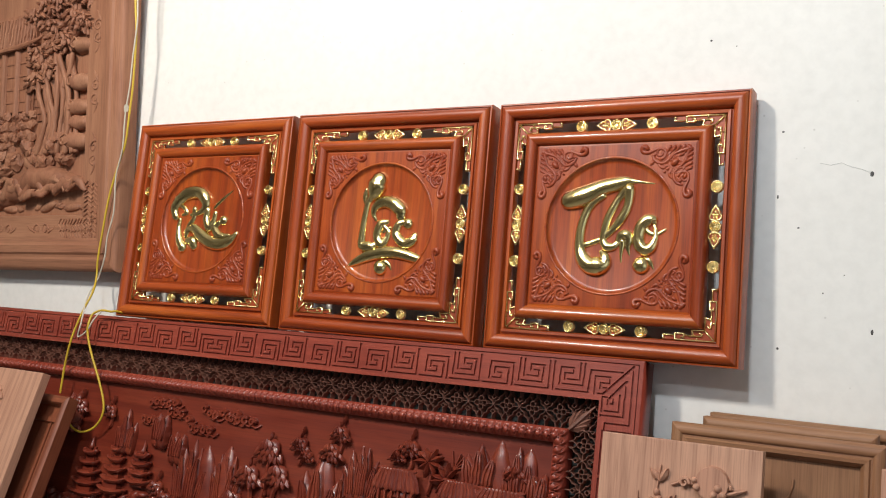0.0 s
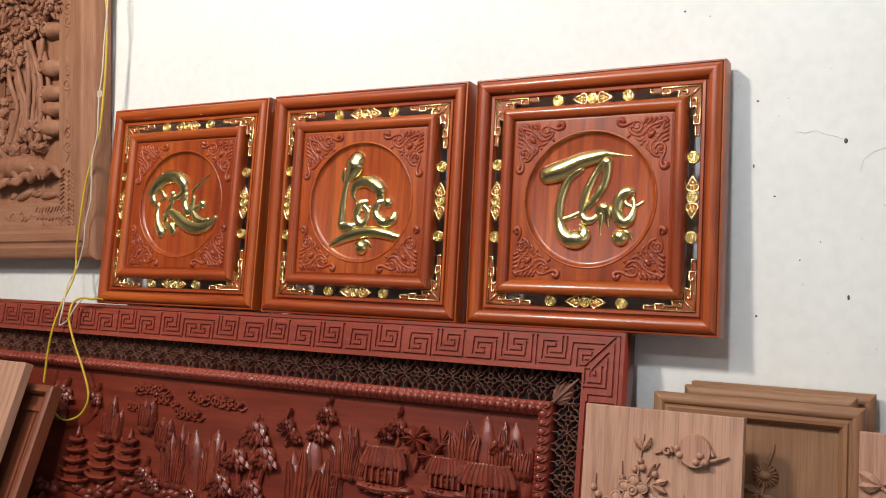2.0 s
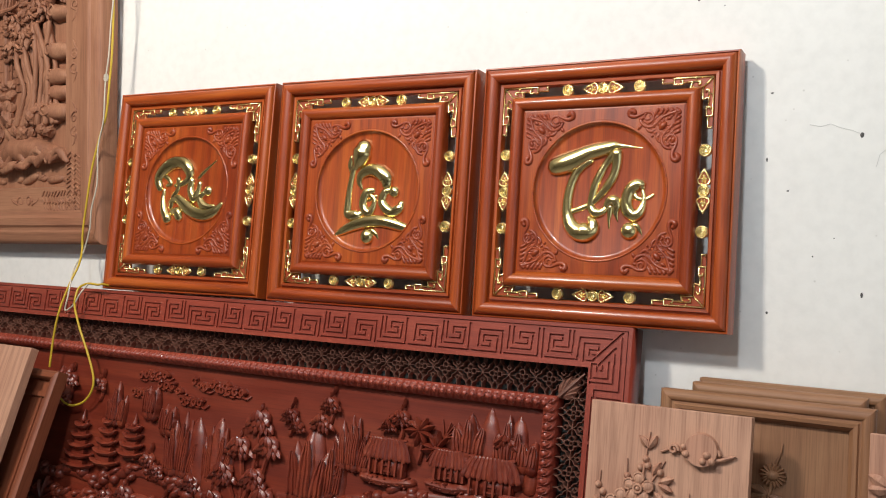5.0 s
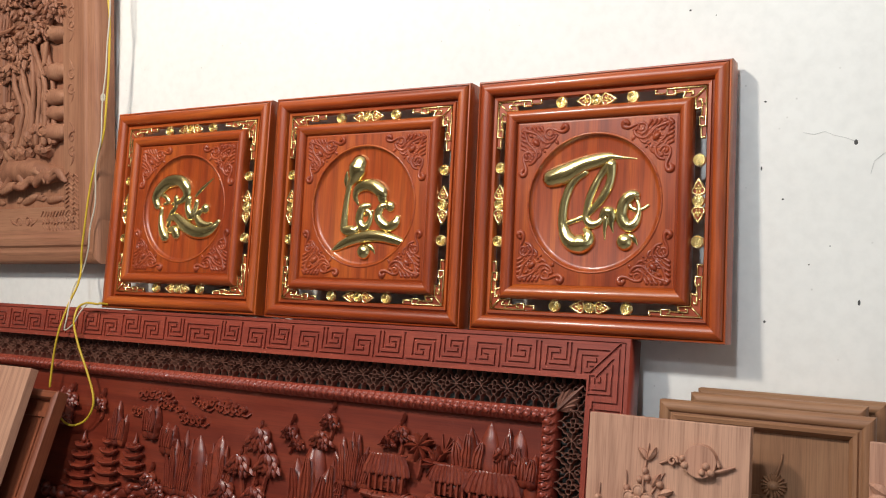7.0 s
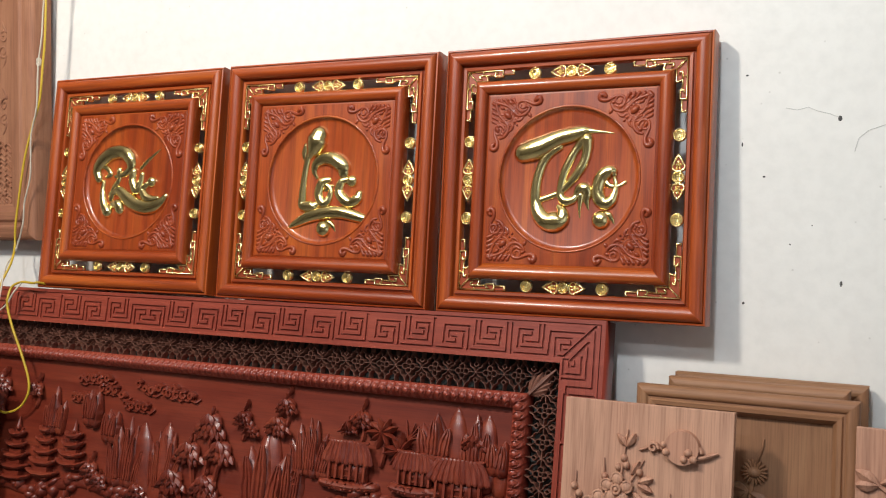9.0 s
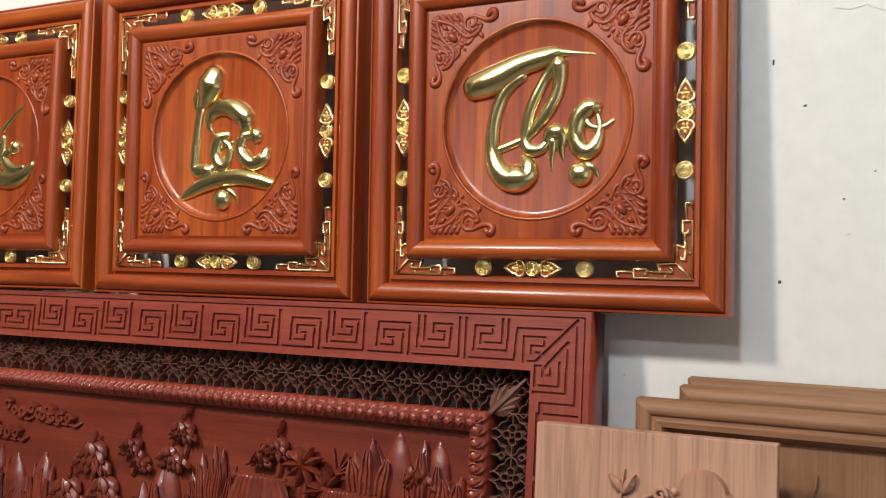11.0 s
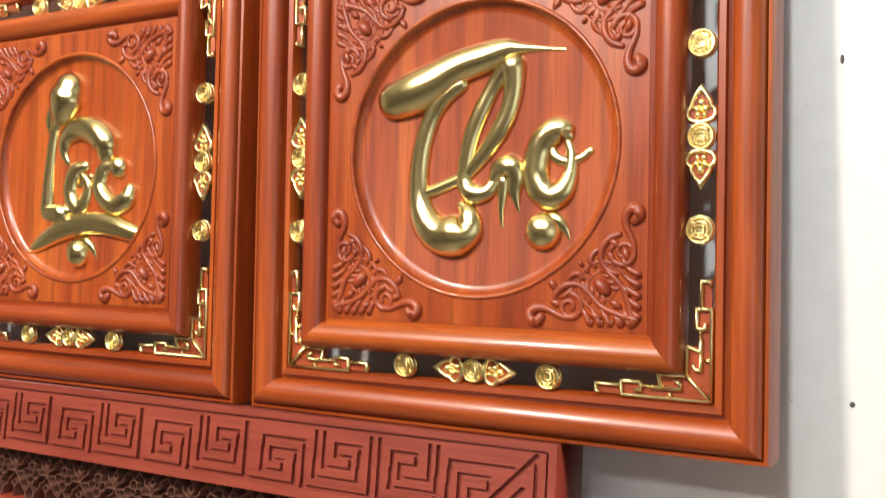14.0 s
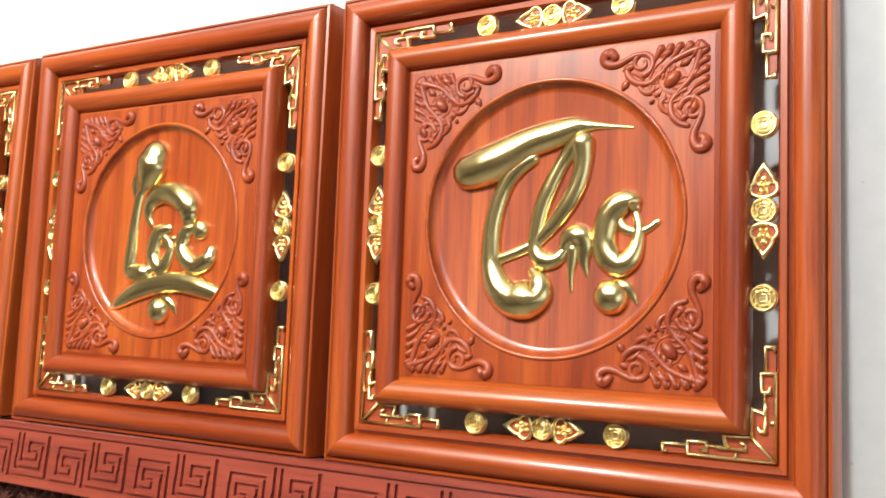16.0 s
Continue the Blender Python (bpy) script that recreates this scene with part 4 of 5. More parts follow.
for pts in (((-1.44, -0.45), (-1.36, -0.437), (-1.28, -0.447), (-1.20, -0.423), (-1.12, -0.413), (-1.03, -0.425), (-0.97, -0.44)),
            ((-1.47, -0.49), (-1.36, -0.50), (-1.25, -0.49), (-1.12, -0.47), (-1.00, -0.50)), ((-0.73, -0.40), (-0.62, -0.395), (-0.52, -0.372), (-0.42, -0.352), (-0.30, -0.345), (-0.18, -0.345)),
            ((-0.66, -0.44), (-0.54, -0.415), (-0.42, -0.405), (-0.28, -0.395), (-0.18, -0.40))):
    bm = bmesh.new()
    sweep(bm, [(*field_at(x, z), 0.009 + 0.004 * (k % 2)) for k, (x, z) in enumerate(pts)], 0.7, FY - 0.001, 5, 8)
    for x, z in pts:
        for k in range(6):
            blob(bm, *field_at(x + rnd.uniform(-0.05, 0.05), z + rnd.uniform(-0.014, 0.014)), rnd.uniform(0.010, 0.02), rnd.uniform(0.008, 0.014), 0.016, FY - 0.001, rnd.uniform(0, 1), 10, 4)
    relief("hill_ridge", bm, "carved ridge of rounded ground")
for x, z in ((-0.50, -0.385), (-0.60, -0.345), (-0.35, -0.375), (-0.44, -0.335), (-0.27, -0.372)):
    bm = bmesh.new()
    px, pz = field_at(x, z)
    for k in range(6):
        leaf(bm, px, pz, radians(10 + 28 * k), 0.03, 0.010, FY - 0.008, 0.010)
    relief("grass_tuft", bm, "carved tuft of broad leaves")

# ---- dusty carved panel hung high on the wall ----
HANG = math.degrees(math.atan(0.03))
hung = thing("wood_carving", pose(-1.306, 1.436, 1.472, HANG, -1.0) @ Matrix.Diagonal((1.04, 0.76, 1.04, 1)), "dusty unvarnished brown relief carving hung on the wall", "wood carving")
HW, HH = 1.2, 1.05
HUNG_FRAME = ((0, 0.068), (0, 0.012), (0.004, 0.004), (0.012, 0.0), (0.030, 0.0), (0.036, 0.006), (0.042, 0.006), (0.048, 0.0), (0.066, 0.002), (0.072, 0.012), (0.078, 0.014), (0.142, 0.016), (0.146, 0.030), (0.146, 0.05))
mitred_frame(hung, -HW, 0.0, 0.0, HH, HUNG_FRAME, BROWN)
part("relief_ground", boxed(-HW + 0.14, -0.14, 0.044, 0.05, 0.14, HH - 0.14), BROWN["z"], hung)
BY, GY = 0.015, 0.044


def hung_part(name, bm, label="", smooth=True, rough=0.0030, scale=38):
    uneven(bm, rough, scale)
    return part(name, bm, BROWN["z"], hung, label, smooth)


for k in range(5):
    z = 0.30 + 0.155 * k
    bm = bmesh.new()
    for s in (1, -1):
        sweep(bm, spiral(-0.109, z + s * 0.016, 0.014, 0.004, 90 * s, 90 * s + 400 * s, 12, 0.0026, 0.0018), 1.2, BY, 2, 6)
        sweep(bm, [(-0.101, z + s * 0.028, 0.003), (-0.108, z + s * 0.045, 0.0028), (-0.116, z + s * 0.055, 0.0015)], 1.2, BY, 3, 6)
    hung_part("border_scroll", bm, "carved scroll on the border")
for k in range(5):
    x = -0.30 - 0.155 * k
    bm = bmesh.new()
    for s in (1, -1):
        sweep(bm, spiral(x + s * 0.016, 0.109, 0.013, 0.004, 0 if s > 0 else 180, (400 if s > 0 else -220), 12, 0.0026, 0.0018), 1.2, BY, 2, 6)
        sweep(bm, [(x + s * 0.028, 0.101, 0.003), (x + s * 0.045, 0.108, 0.0028), (x + s * 0.055, 0.116, 0.0015)], 1.2, BY, 3, 6)
    hung_part("border_scroll", bm, "carved scroll on the border")
for k in range(12):
    for (x0, z0, dx, dz) in ((-0.088, 0.088 + 0.0115 * k, 0, 1), (-0.088 - 0.0115 * k, 0.088, 1, 0)):
        bm = bmesh.new()
        if dz:
            ribbon(bm, ((-0.086, z0), (-0.100, z0 + 0.010), (-0.106, z0 + 0.004), (-0.120, z0 + 0.014), (-0.134, z0 + 0.006)), 0.0035, BY - 0.004, BY + 0.001)
        else:
            ribbon(bm, ((x0, 0.086), (x0 - 0.010, 0.100), (x0 - 0.004, 0.106), (x0 - 0.014, 0.120), (x0 - 0.006, 0.134)), 0.0035, BY - 0.004, BY + 0.001)
        hung_part("fret_bar", bm, "", False)

rnd.seed(11)
bm = bmesh.new()
for x, z in ((-0.168, 0.645), (-0.20, 0.66), (-0.24, 0.605), (-0.285, 0.59), (-0.335, 0.575), (-0.30, 0.53), (-0.345, 0.51), (-0.21, 0.715), (-0.26, 0.70), (-0.31, 0.70), (-0.355, 0.685), (-0.17, 0.72), (-0.29, 0.645)):
    blob(bm, x, z, 0.034, 0.024, 0.034, GY, 0, 12, 5)
    for tier, (dz, spread, lift) in enumerate(((-0.016, 0.036, 0.020), (0.0, 0.030, 0.034), (0.014, 0.020, 0.042))):
        for k in range(11 - 2 * tier):
            f = 2 * (k + 0.5) / (11 - 2 * tier) - 1
            leaf(bm, x + f * spread, z + dz - 0.008 * f * f, math.radians(270 + 80 * f) + rnd.uniform(-0.9, 0.9), rnd.uniform(0.014, 0.028), rnd.uniform(0.008, 0.013), GY - lift - rnd.uniform(0, 0.005), 0.009)
hung_part("foliage", bm, "dense carved foliage", False, 0.004)
for x, z, r in ((-0.192, 0.49, 0.028), (-0.19, 0.425, 0.027), (-0.196, 0.385, 0.024), (-0.185, 0.585, 0.026), (-0.20, 0.335, 0.030)):
    bm = bmesh.new()
    sweep(bm, [(x + 0.04, z - 0.002, r * 0.7), (x, z, r * 0.85), (x - 0.02, z + 0.004, r * 0.75)], 1.5, GY - 0.006, 4, 12)
    sweep(bm, [(q[0], q[1], 0.003) for q in arc(x - 0.012, z + 0.004, r * 0.5, 0, 340, 12)], 1.2, GY - r * 1.30, 1, 6)
    blob(bm, x - 0.012, z + 0.004, r * 0.22, r * 0.22, 0.005, GY - r * 1.30)
    hung_part("branch_stub", bm, "carved sawn branch stub", True, 0.0055, 40)
bm = bmesh.new()
for k in range(13):
    x = -0.205 - 0.0105 * k
    j = [rnd.uniform(-0.024, 0.024) for _ in range(4)]
    sweep(bm, [(x - 0.02 + j[0], 0.56, 0.008), (x + j[1], 0.47, 0.007), (x + 0.008 + j[2], 0.39, 0.007), (x + j[3], 0.31, 0.009)], 1.4, GY - 0.012 - 0.009 * (k % 3), 5, 8)
sweep(bm, [(-0.30, 0.42, 0.008), (-0.31, 0.49, 0.010), (-0.285, 0.535, 0.010), (-0.255, 0.53, 0.008), (-0.24, 0.48, 0.007)], 1.4, GY - 0.020, 5, 8)
hung_part("tree_trunk", bm, "carved trunk of twisted aerial roots", True, 0.004, 30)
bm = bmesh.new()
sweep(bm, [(-0.60, 0.20, 0.030), (-0.50, 0.195, 0.028), (-0.42, 0.215, 0.028), (-0.34, 0.245, 0.034), (-0.24, 0.235, 0.030), (-0.165, 0.225, 0.016)], 1.4, GY, 6, 14)
hung_part("fallen_root", bm, "carved thick gnarled root", True, 0.0085, 34)
for k in range(16):
    x = -0.60 + 0.027 * k
    bm = bmesh.new()
    sweep(bm, [(x, 0.205 + rnd.uniform(-0.02, 0.03), 0.009), (x + 0.03, 0.215 + rnd.uniform(-0.015, 0.03), 0.011), (x + 0.065, 0.22 + rnd.uniform(-0.02, 0.02), 0.006)], 1.2, GY - 0.032, 4, 8)
    hung_part("bark_ridge", bm, "", True, 0.0085, 34)
for pts in (((-0.36, 0.235, 0.018), (-0.37, 0.275, 0.016), (-0.40, 0.295, 0.010)), ((-0.47, 0.205, 0.016), (-0.49, 0.25, 0.012), (-0.54, 0.27, 0.006))):
    bm = bmesh.new()
    sweep(bm, pts, 1.2, GY, 4, 8)
    hung_part("side_root", bm, "carved side root", True, 0.0085, 34)
for k in range(26):
    bm = bmesh.new()
    x, z = rnd.uniform(-0.60, -0.20), rnd.uniform(0.27, 0.345)
    blob(bm, x, z, rnd.uniform(0.016, 0.03), rnd.uniform(0.016, 0.026), rnd.uniform(0.022, 0.050), GY, rnd.uniform(0, 3), 14, 7)
    hung_part("rock", bm, "carved rounded rock", False, 0.0095, 48)
for k in range(7):
    bm = bmesh.new()
    for i in range(3):
        x, z = -0.375 - 0.035 * k, 0.36 + 0.028 * i
        blob(bm, x + rnd.uniform(-0.006, 0.006), z, 0.013, 0.017, 0.038 - 0.006 * i, GY, rnd.uniform(-0.4, 0.4), 12, 6)
    hung_part("shrub", bm, "carved rounded shrub", False, 0.007, 62)
bm = bmesh.new()
box(bm, -0.66, -0.375, GY - 0.010, GY, 0.43, 0.60)
for k in range(9):
    for i in range(8):
        x = -0.372 + 0.0 - 0.016 * (i % 2) * 0.5 + 0.016 * 0
        box(bm, -0.375 + 0.002 + 0.012 * (k % 3), -0.375 + 0.013 + 0.012 * (k % 3), GY - 0.006, GY, 0.40 + 0.02 * i, 0.417 + 0.02 * i) if k < 3 else None
for x in (-0.395, -0.445, -0.50, -0.56, -0.62):
    sweep(bm, [(x, 0.42, 0.009), (x, 0.60, 0.009)], 1.4, GY - 0.012, 1, 10)
for k in range(4):
    box(bm, -0.66, -0.38, GY - 0.014, GY - 0.009, 0.455 + 0.035 * k, 0.460 + 0.035 * k)
box(bm, -0.70, -0.36, GY - 0.022, GY, 0.603, 0.69)
for i in range(24):
    x = -0.68 + 0.0135 * i
    sweep(bm, [(x, 0.605, 0.005), (x + 0.004, 0.64, 0.0045), (x + 0.010, 0.68, 0.004)], 1.5, GY - 0.024, 3, 8)
sweep(bm, [(-0.70, 0.60, 0.008), (-0.52, 0.597, 0.008), (-0.355, 0.615, 0.006), (-0.335, 0.635, 0.003)], 1.2, GY - 0.028, 4, 8)
hung_part("temple", bm, "carved timber temple with tiled roof", False)
bm = bmesh.new()
for x, z, a in ((-0.205, 0.165, 0.05), (-0.30, 0.168, 0.3), (-0.46, 0.165, -0.1)):
    blob(bm, x, z, 0.034, 0.011, 0.014, GY, a, 12, 4)
    leaf(bm, x + 0.026, z, a, 0.03, 0.016, GY, 0.008)
    leaf(bm, x - 0.028, z + 0.004, math.pi + a, 0.03, 0.015, GY, 0.008)
hung_part("low_leaves", bm, "carved leaves at the foot")

# ---- raw boards and frames stacked beside the panel ----
MOULD = ((0, 0.028), (0, 0.006), (0.003, 0.002), (0.010, 0.0), (0.016, 0.002), (0.0185, 0.006), (0.0215, 0.006), (0.024, 0.003), (0.030, 0.004), (0.034, 0.010), (0.0365, 0.014), (0.0365, 0.028))


def stacked_frame(x0, x1, y_top, top, lean, label, panel_label=""):
    a = math.degrees(math.atan(lean))
    h = top / math.cos(radians(a))
    ob = thing("panel_frame", pose(x0, y_top - lean * top, 0.0, -a), label, "frame", "stacked raw frames")
    mitred_frame(ob, 0.0, x1 - x0, 0.0, h, MOULD, OLIVE)
    part("inner_panel", boxed(0.034, x1 - x0 - 0.034, 0.018, 0.026, 0.034, h - 0.034), OLIVE["z"], ob, panel_label)
    return ob, h


stacked_frame(0.187, 0.476, 1.451, 1.284, 0.02, "unvarnished moulded wooden panel frame at the back of the stack")
front_frame, fh = stacked_frame(0.144, 0.4665, 1.372, 1.271, 0.07, "unvarnished moulded wooden frame round a flower-carved panel")
stacked_frame(0.185, 0.452, 1.412, 1.281, 0.045, "unvarnished moulded wooden panel frame in the middle of the stack")


def blossom(bm, x, z, r, y):
    for k in range(5):
        a = radians(90 + 72 * k)
        blob(bm, x + r * 0.62 * math.cos(a), z + r * 0.62 * math.sin(a), r * 0.46, r * 0.40, r * 0.30, y, a, 10, 4)
        sweep(bm, [(q[0], q[1], r * 0.07) for q in arc(x + r * 0.66 * math.cos(a), z + r * 0.66 * math.sin(a), r * 0.34, math.degrees(a) - 110, math.degrees(a) + 110, 8)], 1.2, y - r * 0.20, 1, 6)
    sweep(bm, [(q[0], q[1], r * 0.09) for q in arc(x, z, r * 0.26, 0, 345, 12)], 1.3, y - r * 0.30, 1, 6)
    blob(bm, x, z, r * 0.17, r * 0.17, r * 0.22, y - r * 0.22)


bm = bmesh.new()
cx, cz = 0.180, fh - 0.118
for k in range(18):
    leaf(bm, cx, cz, radians(20 * k), 0.020, 0.007, 0.017, 0.007)
blob(bm, cx, cz, 0.011, 0.009, 0.012, 0.016)
part("flower", bm, OLIVE["z"], front_frame, "carved daisy-like flower")
for pts in (((cx + 0.004, cz + 0.018, 0.0022), (cx + 0.010, cz + 0.036, 0.0018), (cx + 0.012, cz + 0.050, 0.001)), ((cx - 0.002, cz - 0.015, 0.003), (cx - 0.008, cz - 0.06, 0.003), (cx - 0.012, cz - 0.14, 0.004)),
            ((cx - 0.006, cz - 0.05, 0.002), (cx + 0.010, cz - 0.036, 0.002), (cx + 0.022, cz - 0.042, 0.002))):
    bm = bmesh.new()
    sweep(bm, pts, 1.4, 0.016, 3, 6)
    part("stem", bm, OLIVE["z"], front_frame, "carved thin stem", True)
bm = bmesh.new()
blob(bm, cx + 0.026, cz - 0.042, 0.006, 0.005, 0.008, 0.017)
part("bud", bm, OLIVE["z"], front_frame, "carved round bud", True)
for x, z, a, l in [(cx - 0.008, cz - 0.03, a, l) for a, l in ((200, 0.04), (160, 0.03), (225, 0.045), (335, 0.04))] + [(cx + 0.06, cz - 0.10, 40 + 30 * k, 0.034) for k in range(5)]:
    bm = bmesh.new()
    leaf(bm, x, z, radians(a), l, 0.016, 0.017, 0.009)
    part("leaf", bm, OLIVE["z"], front_frame, "carved pointed leaf")


def raw_board(x0, x1, y_top, top, lean, label, thick=0.022):
    a = math.degrees(math.atan(lean))
    h = top / math.cos(radians(a))
    ob = thing("carved_board", pose(x0, y_top - lean * top, 0.0, -a), label, "board", "raw carved boards")
    part("board", boxed(0.0, x1 - x0, 0.0, thick, 0.0, h, bevel=0.0012), RAW["z"], ob)
    return ob, h


flower_board, bh = raw_board(0.054, 0.3055, 1.296, 1.251, 0.11, "pale raw wooden board carved with plum blossom and moon")


def on_board(px, pz):
    return px, bh - pz


bm = bmesh.new()
mx, mz = on_board(0.181, 0.057)
bmesh.ops.create_cone(bm, cap_ends=True, segments=40, radius1=0.0265, radius2=0.0245, depth=0.018, matrix=pose(mx, -0.003, mz, 90))
part("moon", bm, RAW["z"], flower_board, "carved round moon")
bm = bmesh.new()
for s, x in ((1, mx + 0.020), (-1, mx - 0.042)):
    sweep(bm, spiral(x, mz - 0.004, 0.008, 0.002, 0, 420, 10, 0.003, 0.002), 1.6, -0.006, 2, 6)
sweep(bm, [(mx - 0.062, mz - 0.010, 0.0012), (mx - 0.052, mz - 0.006, 0.0022), (mx - 0.042, mz + 0.002, 0.0028), (mx - 0.030, mz - 0.005, 0.003)], 1.6, -0.003, 4, 8)
sweep(bm, [(mx + 0.014, mz - 0.014, 0.003), (mx + 0.030, mz - 0.011, 0.0032), (mx + 0.040, mz - 0.007, 0.0028), (mx + 0.050, mz - 0.003, 0.0012)], 1.6, -0.004, 4, 8)
for dx, dz, r in ((0.010, -0.006, 0.0062), (0.004, -0.016, 0.0055), (0.017, -0.015, 0.006), (-0.022, -0.008, 0.006), (-0.026, 0.002, 0.0048)):
    blob(bm, mx + dx, mz + dz, r, r, 0.007, -0.011)
part("cloud", bm, RAW["z"], flower_board, "carved curling cloud across the moon")
for x, z, r in ((0.088, 0.128, 0.024), (0.061, 0.157, 0.024), (0.034, 0.185, 0.024), (0.060, 0.192, 0.018), (0.150, 0.200, 0.022), (0.100, 0.165, 0.016), (0.07, 0.215, 0.024), (0.12, 0.215, 0.022)):
    bm = bmesh.new()
    blossom(bm, *on_board(x, z), r, -0.004)
    part("blossom", bm, RAW["z"], flower_board, "carved five-petalled blossom")
bm = bmesh.new()
for pts in (((0.100, 0.040, 0.0012), (0.096, 0.075, 0.0018), (0.092, 0.115, 0.0024)), ((0.066, 0.085, 0.001), (0.067, 0.105, 0.0016), (0.066, 0.135, 0.002)), ((0.024, 0.110, 0.001), (0.024, 0.14, 0.0016), (0.028, 0.175, 0.002)),
            ((0.126, 0.082, 0.001), (0.116, 0.100, 0.0016), (0.104, 0.120, 0.002)), ((0.166, 0.125, 0.001), (0.166, 0.155, 0.0016), (0.168, 0.20, 0.002)), ((0.205, 0.165, 0.001), (0.198, 0.185, 0.0016), (0.185, 0.22, 0.002)),
            ((0.050, 0.23, 0.005), (0.090, 0.185, 0.005), (0.120, 0.180, 0.004), (0.140, 0.165, 0.003)), ((0.120, 0.180, 0.003), (0.145, 0.187, 0.0025), (0.14, 0.20, 0.002))):
    bm = bmesh.new()
    sweep(bm, [(*on_board(x, z), r) for x, z, r in pts], 1.6, -0.002, 4, 6)
    part("twig", bm, RAW["z"], flower_board, "carved thin twig", True)
for x, z in ((0.096, 0.082), (0.088, 0.096), (0.100, 0.092), (0.068, 0.112), (0.022, 0.132), (0.030, 0.142), (0.020, 0.155), (0.164, 0.160), (0.17, 0.178), (0.12, 0.10)):
    bm = bmesh.new()
    blob(bm, *on_board(x, z), 0.0055, 0.0065, 0.009, -0.001, 0.3, 8, 4)
    part("bud", bm, RAW["z"], flower_board, "carved round bud", True)
for x, z, a in ((0.100, 0.065, 60), (0.100, 0.065, 130), (0.118, 0.115, 20), (0.118, 0.118, -20), (0.112, 0.130, -45), (0.100, 0.145, -60), (0.108, 0.105, 60)):
    bm = bmesh.new()
    leaf(bm, *on_board(x, z), radians(a), 0.024, 0.011, -0.002, 0.008)
    part("leaf", bm, RAW["z"], flower_board, "carved pointed leaf")

right_board, rh = raw_board(0.463, 0.80, 1.326, 1.2435, 0.10, "pale raw wooden board with carved leaves, beside the frames")
bm = bmesh.new()
for x, z, a, l in ((0.030, 0.075, 150, 0.035), (0.030, 0.075, 185, 0.03), (0.032, 0.072, 20, 0.05), (0.036, 0.082, -15, 0.05), (0.06, 0.085, -50, 0.04)):
    leaf(bm, x, rh - z, radians(a), l, 0.018, -0.001, 0.010)
sweep(bm, [(0.02, rh - 0.07, 0.002), (0.05, rh - 0.085, 0.004), (0.09, rh - 0.08, 0.004), (0.14, rh - 0.10, 0.003)], 1.4, -0.002, 4, 6)
part("leaf_spray", bm, RAW["z"], right_board, "carved spray of leaves")

# low red frame that peeps up before the big panel
a = math.degrees(math.atan(0.08))
low = thing("low_frame", pose(-0.113, 1.300 - 0.08 * 1.064, 0.0, -a), "red varnished wooden frame standing before the carved panel", "frame")
lh = 1.064 / math.cos(radians(a))
mitred_frame(low, 0.0, 0.42, 0.0, lh, MOULD, DARK_RED)
part("inner_panel", boxed(0.034, 0.386, 0.016, 0.026, 0.034, lh - 0.034), DARK_RED["x"], low)

# boards that lean at the other end
a = math.degrees(math.atan(0.37))
left_frame = thing("panel_frame", pose(-1.2617, 1.295 - 0.37 * 1.172, 0.0, -a), "umber framed panel leaning steeply behind a raw board", "frame")
lh = 1.172 / math.cos(radians(a))
mitred_frame(left_frame, -0.62, 0.0, 0.0, lh, ((0, 0.032), (0, 0.003), (0.004, 0.0), (0.016, 0.0), (0.020, 0.004), (0.022, 0.012), (0.022, 0.032)), UMBER)
part("inner_panel", boxed(-0.60, -0.02, 0.018, 0.03, 0.02, lh - 0.02), UMBER["z"], left_frame)
bm = bmesh.new()
for k in range(70):
    z = lh - 0.075 - 0.009 * k
    blob(bm, -0.034, z, 0.004, 0.0036, 0.004, 0.017, 0, 6, 3)
box(bm, -0.046, -0.043, 0.014, 0.019, 0.1, lh - 0.06)
box(bm, -0.60, -0.022, 0.011, 0.019, lh - 0.062, lh - 0.05)
part("beading", bm, UMBER["z"], left_frame, "carved beading inside the frame")
left_board, h2 = raw_board(-1.7725, -1.3135, 1.26, 1.225, 0.35, "pale raw wooden board with carved edge, leaning steeply")
rnd.seed(5)
bm = bmesh.new()
for k in range(22):
    z = h2 - 0.05 - 0.018 * k
    x = 0.459 - 0.135 + 0.012 * math.sin(k * 1.3)
    sweep(bm, [(x - 0.03, z, 0.006), (x - 0.01 + rnd.uniform(-0.008, 0.008), z + rnd.uniform(-0.01, 0.01), 0.007), (x + rnd.uniform(0.0, 0.012), z - 0.004, 0.004)], 1.3, -0.003, 4, 8)
    blob(bm, x - 0.015, z, 0.012, 0.010, 0.014, 0.0, k, 8, 4)
part("relief", bm, RAW["z"], left_board, "carved gnarled branch")


# ---- twin cable that hangs before the panels ----
def cable(parent, pts, r, mat, name):
    cu = bpy.data.curves.new(name, "CURVE")
    cu.dimensions, cu.bevel_depth, cu.bevel_resolution = "3D", r, 3
    sp = cu.splines.new("POLY")
    path = smooth_path(pts, 8)
    sp.points.add(len(path) - 1)
    for q, p in zip(sp.points, path):
        q.co = (*p, 1)
    cu.materials.append(mat)
    tmp = bpy.data.objects.new(name, cu)
    me = bpy.data.meshes.new_from_object(tmp)
    bpy.data.objects.remove(tmp)
    ob = new(name, me)
    ob.parent = parent
    return ob


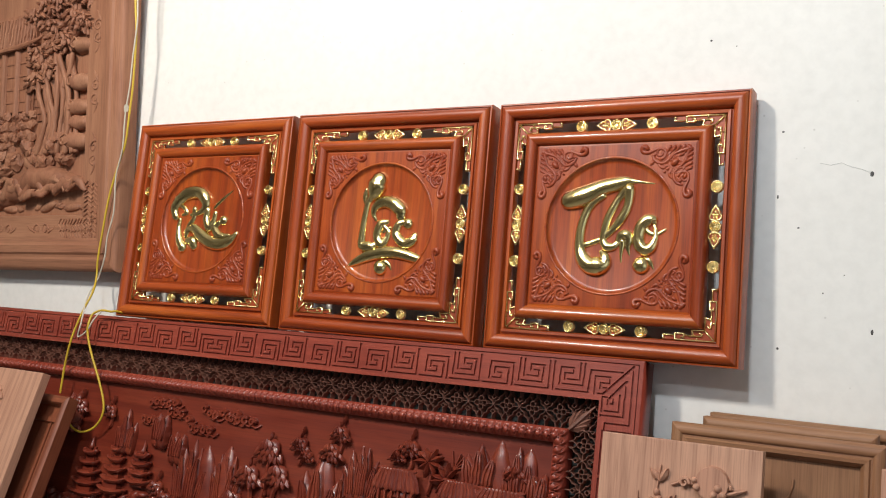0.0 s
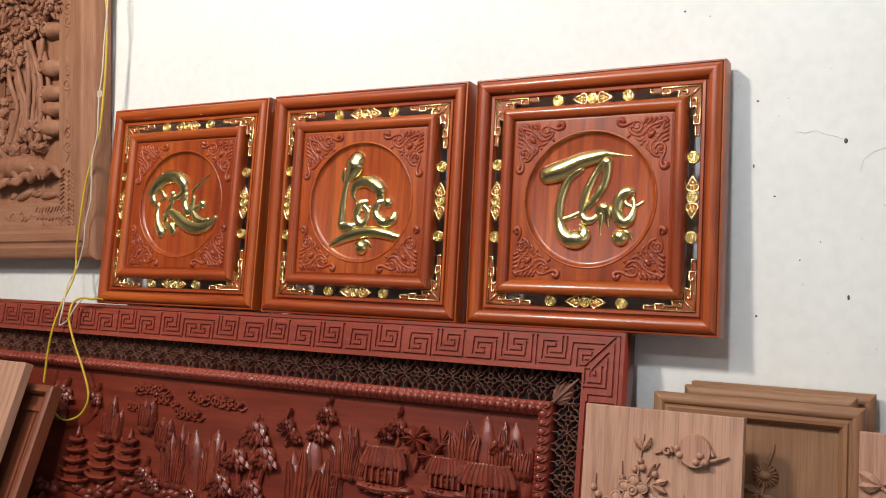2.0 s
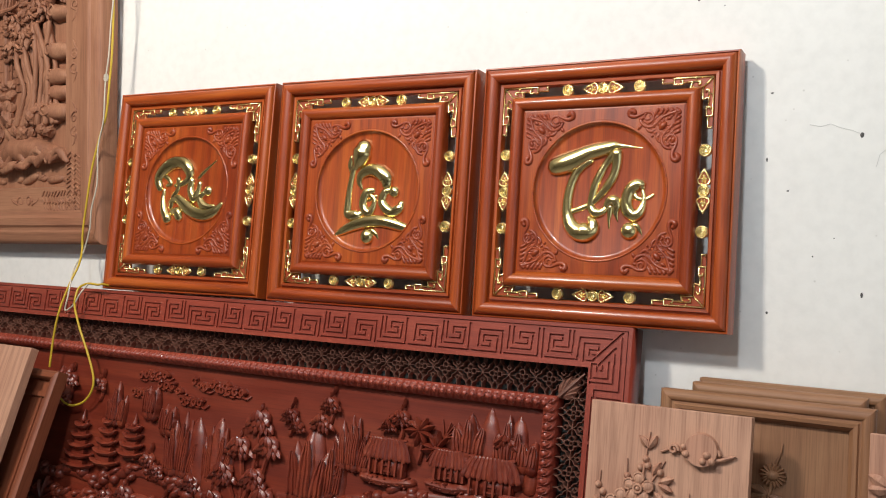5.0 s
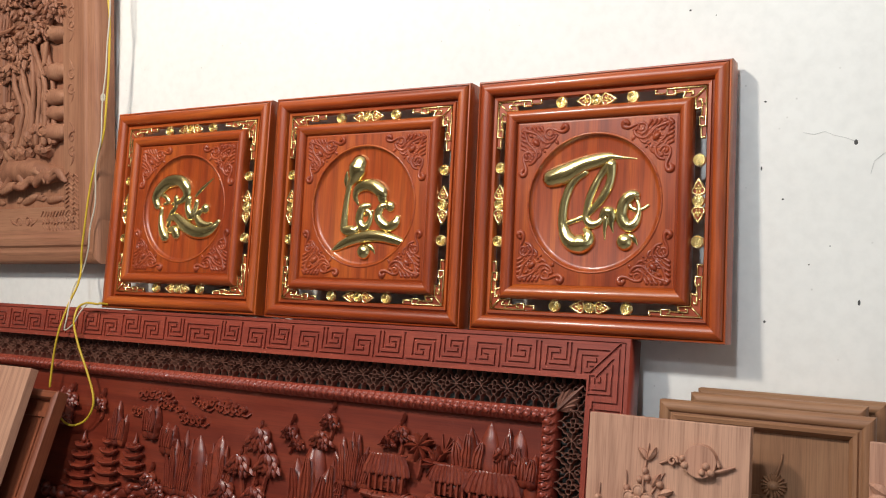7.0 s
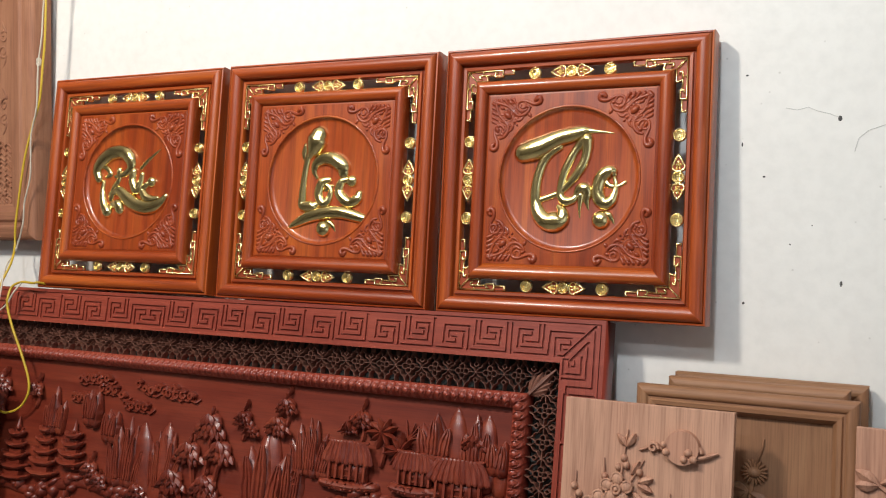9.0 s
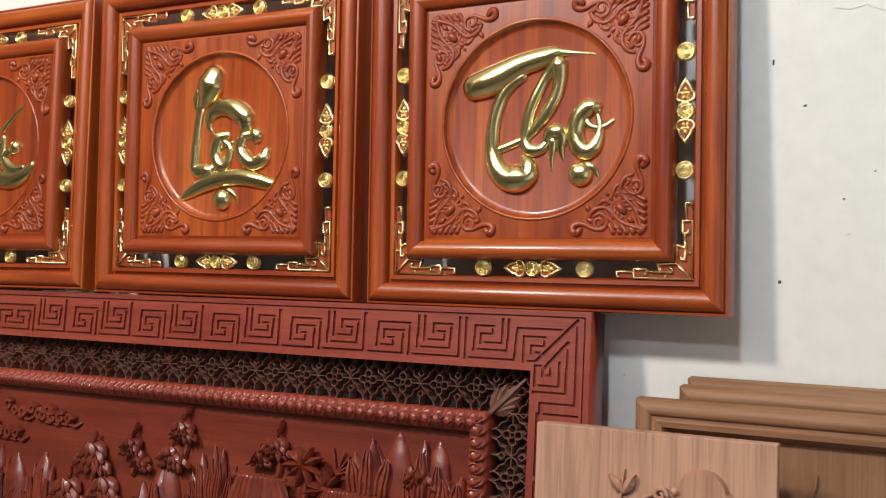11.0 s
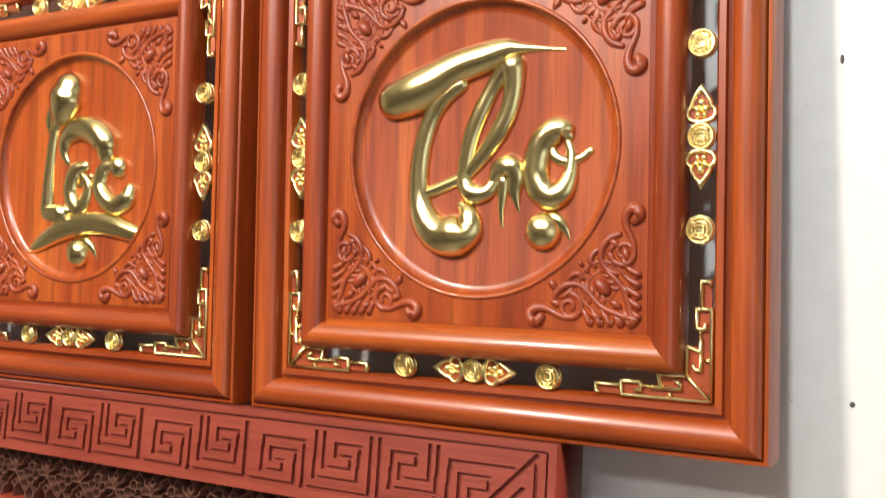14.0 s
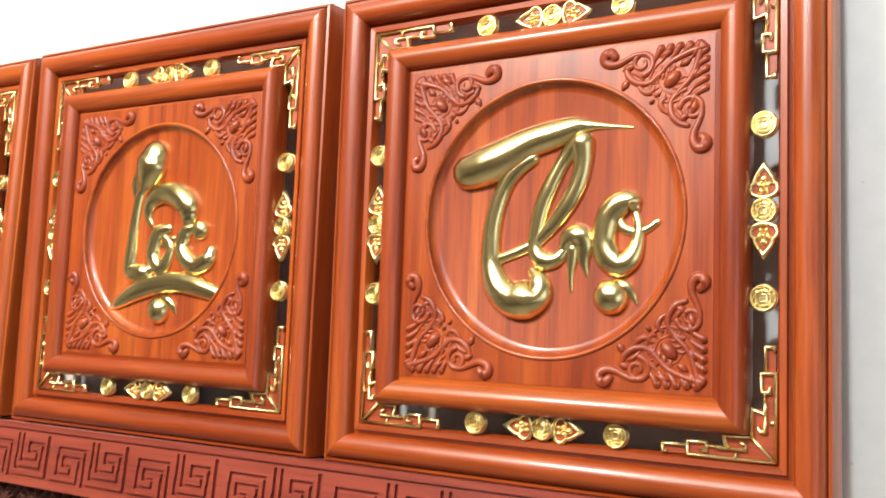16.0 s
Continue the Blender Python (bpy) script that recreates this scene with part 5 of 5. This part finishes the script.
wires = thing("hanging_cable", pose(0, 0, 0), "yellow and white twin cable hanging in a loop", "cable")
cable(wires, ((-1.271, 1.396, 2.34), (-1.266, 1.403, 2.16), (-1.257, 1.406, 2.073), (-1.26, 1.41, 1.945), (-1.267, 1.412, 1.874), (-1.276, 1.414, 1.796), (-1.297, 1.416, 1.746), (-1.326, 1.418, 1.66), (-1.346, 1.421, 1.56), (-1.356, 1.423, 1.502), (-1.357, 1.424, 1.458), (-1.321, 1.387, 1.42), (-1.324, 1.366, 1.374), (-1.34, 1.352, 1.308), (-1.357, 1.352, 1.245), (-1.368, 1.352, 1.167)), 0.0027, YELLOW, "yellow_wire")
cable(wires, ((-1.258, 1.392, 2.34), (-1.253, 1.399, 2.157), (-1.251, 1.401, 2.1), (-1.261, 1.404, 2.015), (-1.266, 1.406, 1.944), (-1.276, 1.408, 1.888), (-1.279, 1.409, 1.845), (-1.282, 1.411, 1.781), (-1.3, 1.413, 1.717), (-1.3, 1.414, 1.66), (-1.303, 1.416, 1.617), (-1.32, 1.417, 1.56), (-1.326, 1.419, 1.509), (-1.349, 1.421, 1.451), (-1.331, 1.381, 1.408), (-1.311, 1.352, 1.344), (-1.319, 1.352, 1.31), (-1.289, 1.352, 1.325), (-1.272, 1.356, 1.353), (-1.259, 1.367, 1.376)), 0.0019, WHITE, "white_wire")
cable(wires, ((-1.205, 1.4, 1.372), (-1.21, 1.368, 1.378), (-1.223, 1.367, 1.376), (-1.26, 1.367, 1.377), (-1.284, 1.362, 1.366), (-1.284, 1.352, 1.342), (-1.284, 1.352, 1.318), (-1.265, 1.352, 1.272), (-1.232, 1.352, 1.213), (-1.209, 1.352, 1.161), (-1.211, 1.352, 1.128), (-1.236, 1.352, 1.098), (-1.275, 1.352, 1.083), (-1.306, 1.352, 1.086), (-1.328, 1.352, 1.099)), 0.0027, YELLOW, "yellow_loop")
bm = bmesh.new()
for s in (0, 1):
    sweep(bm, [(q[0], q[1], 0.0022) for q in arc(-1.278, 1.888 - 0.005 * s, 0.006, 0, 345, 10)], 1.0, 1.41, 1, 6)
part("knot", bm, WHITE, wires, "small white tied knot")
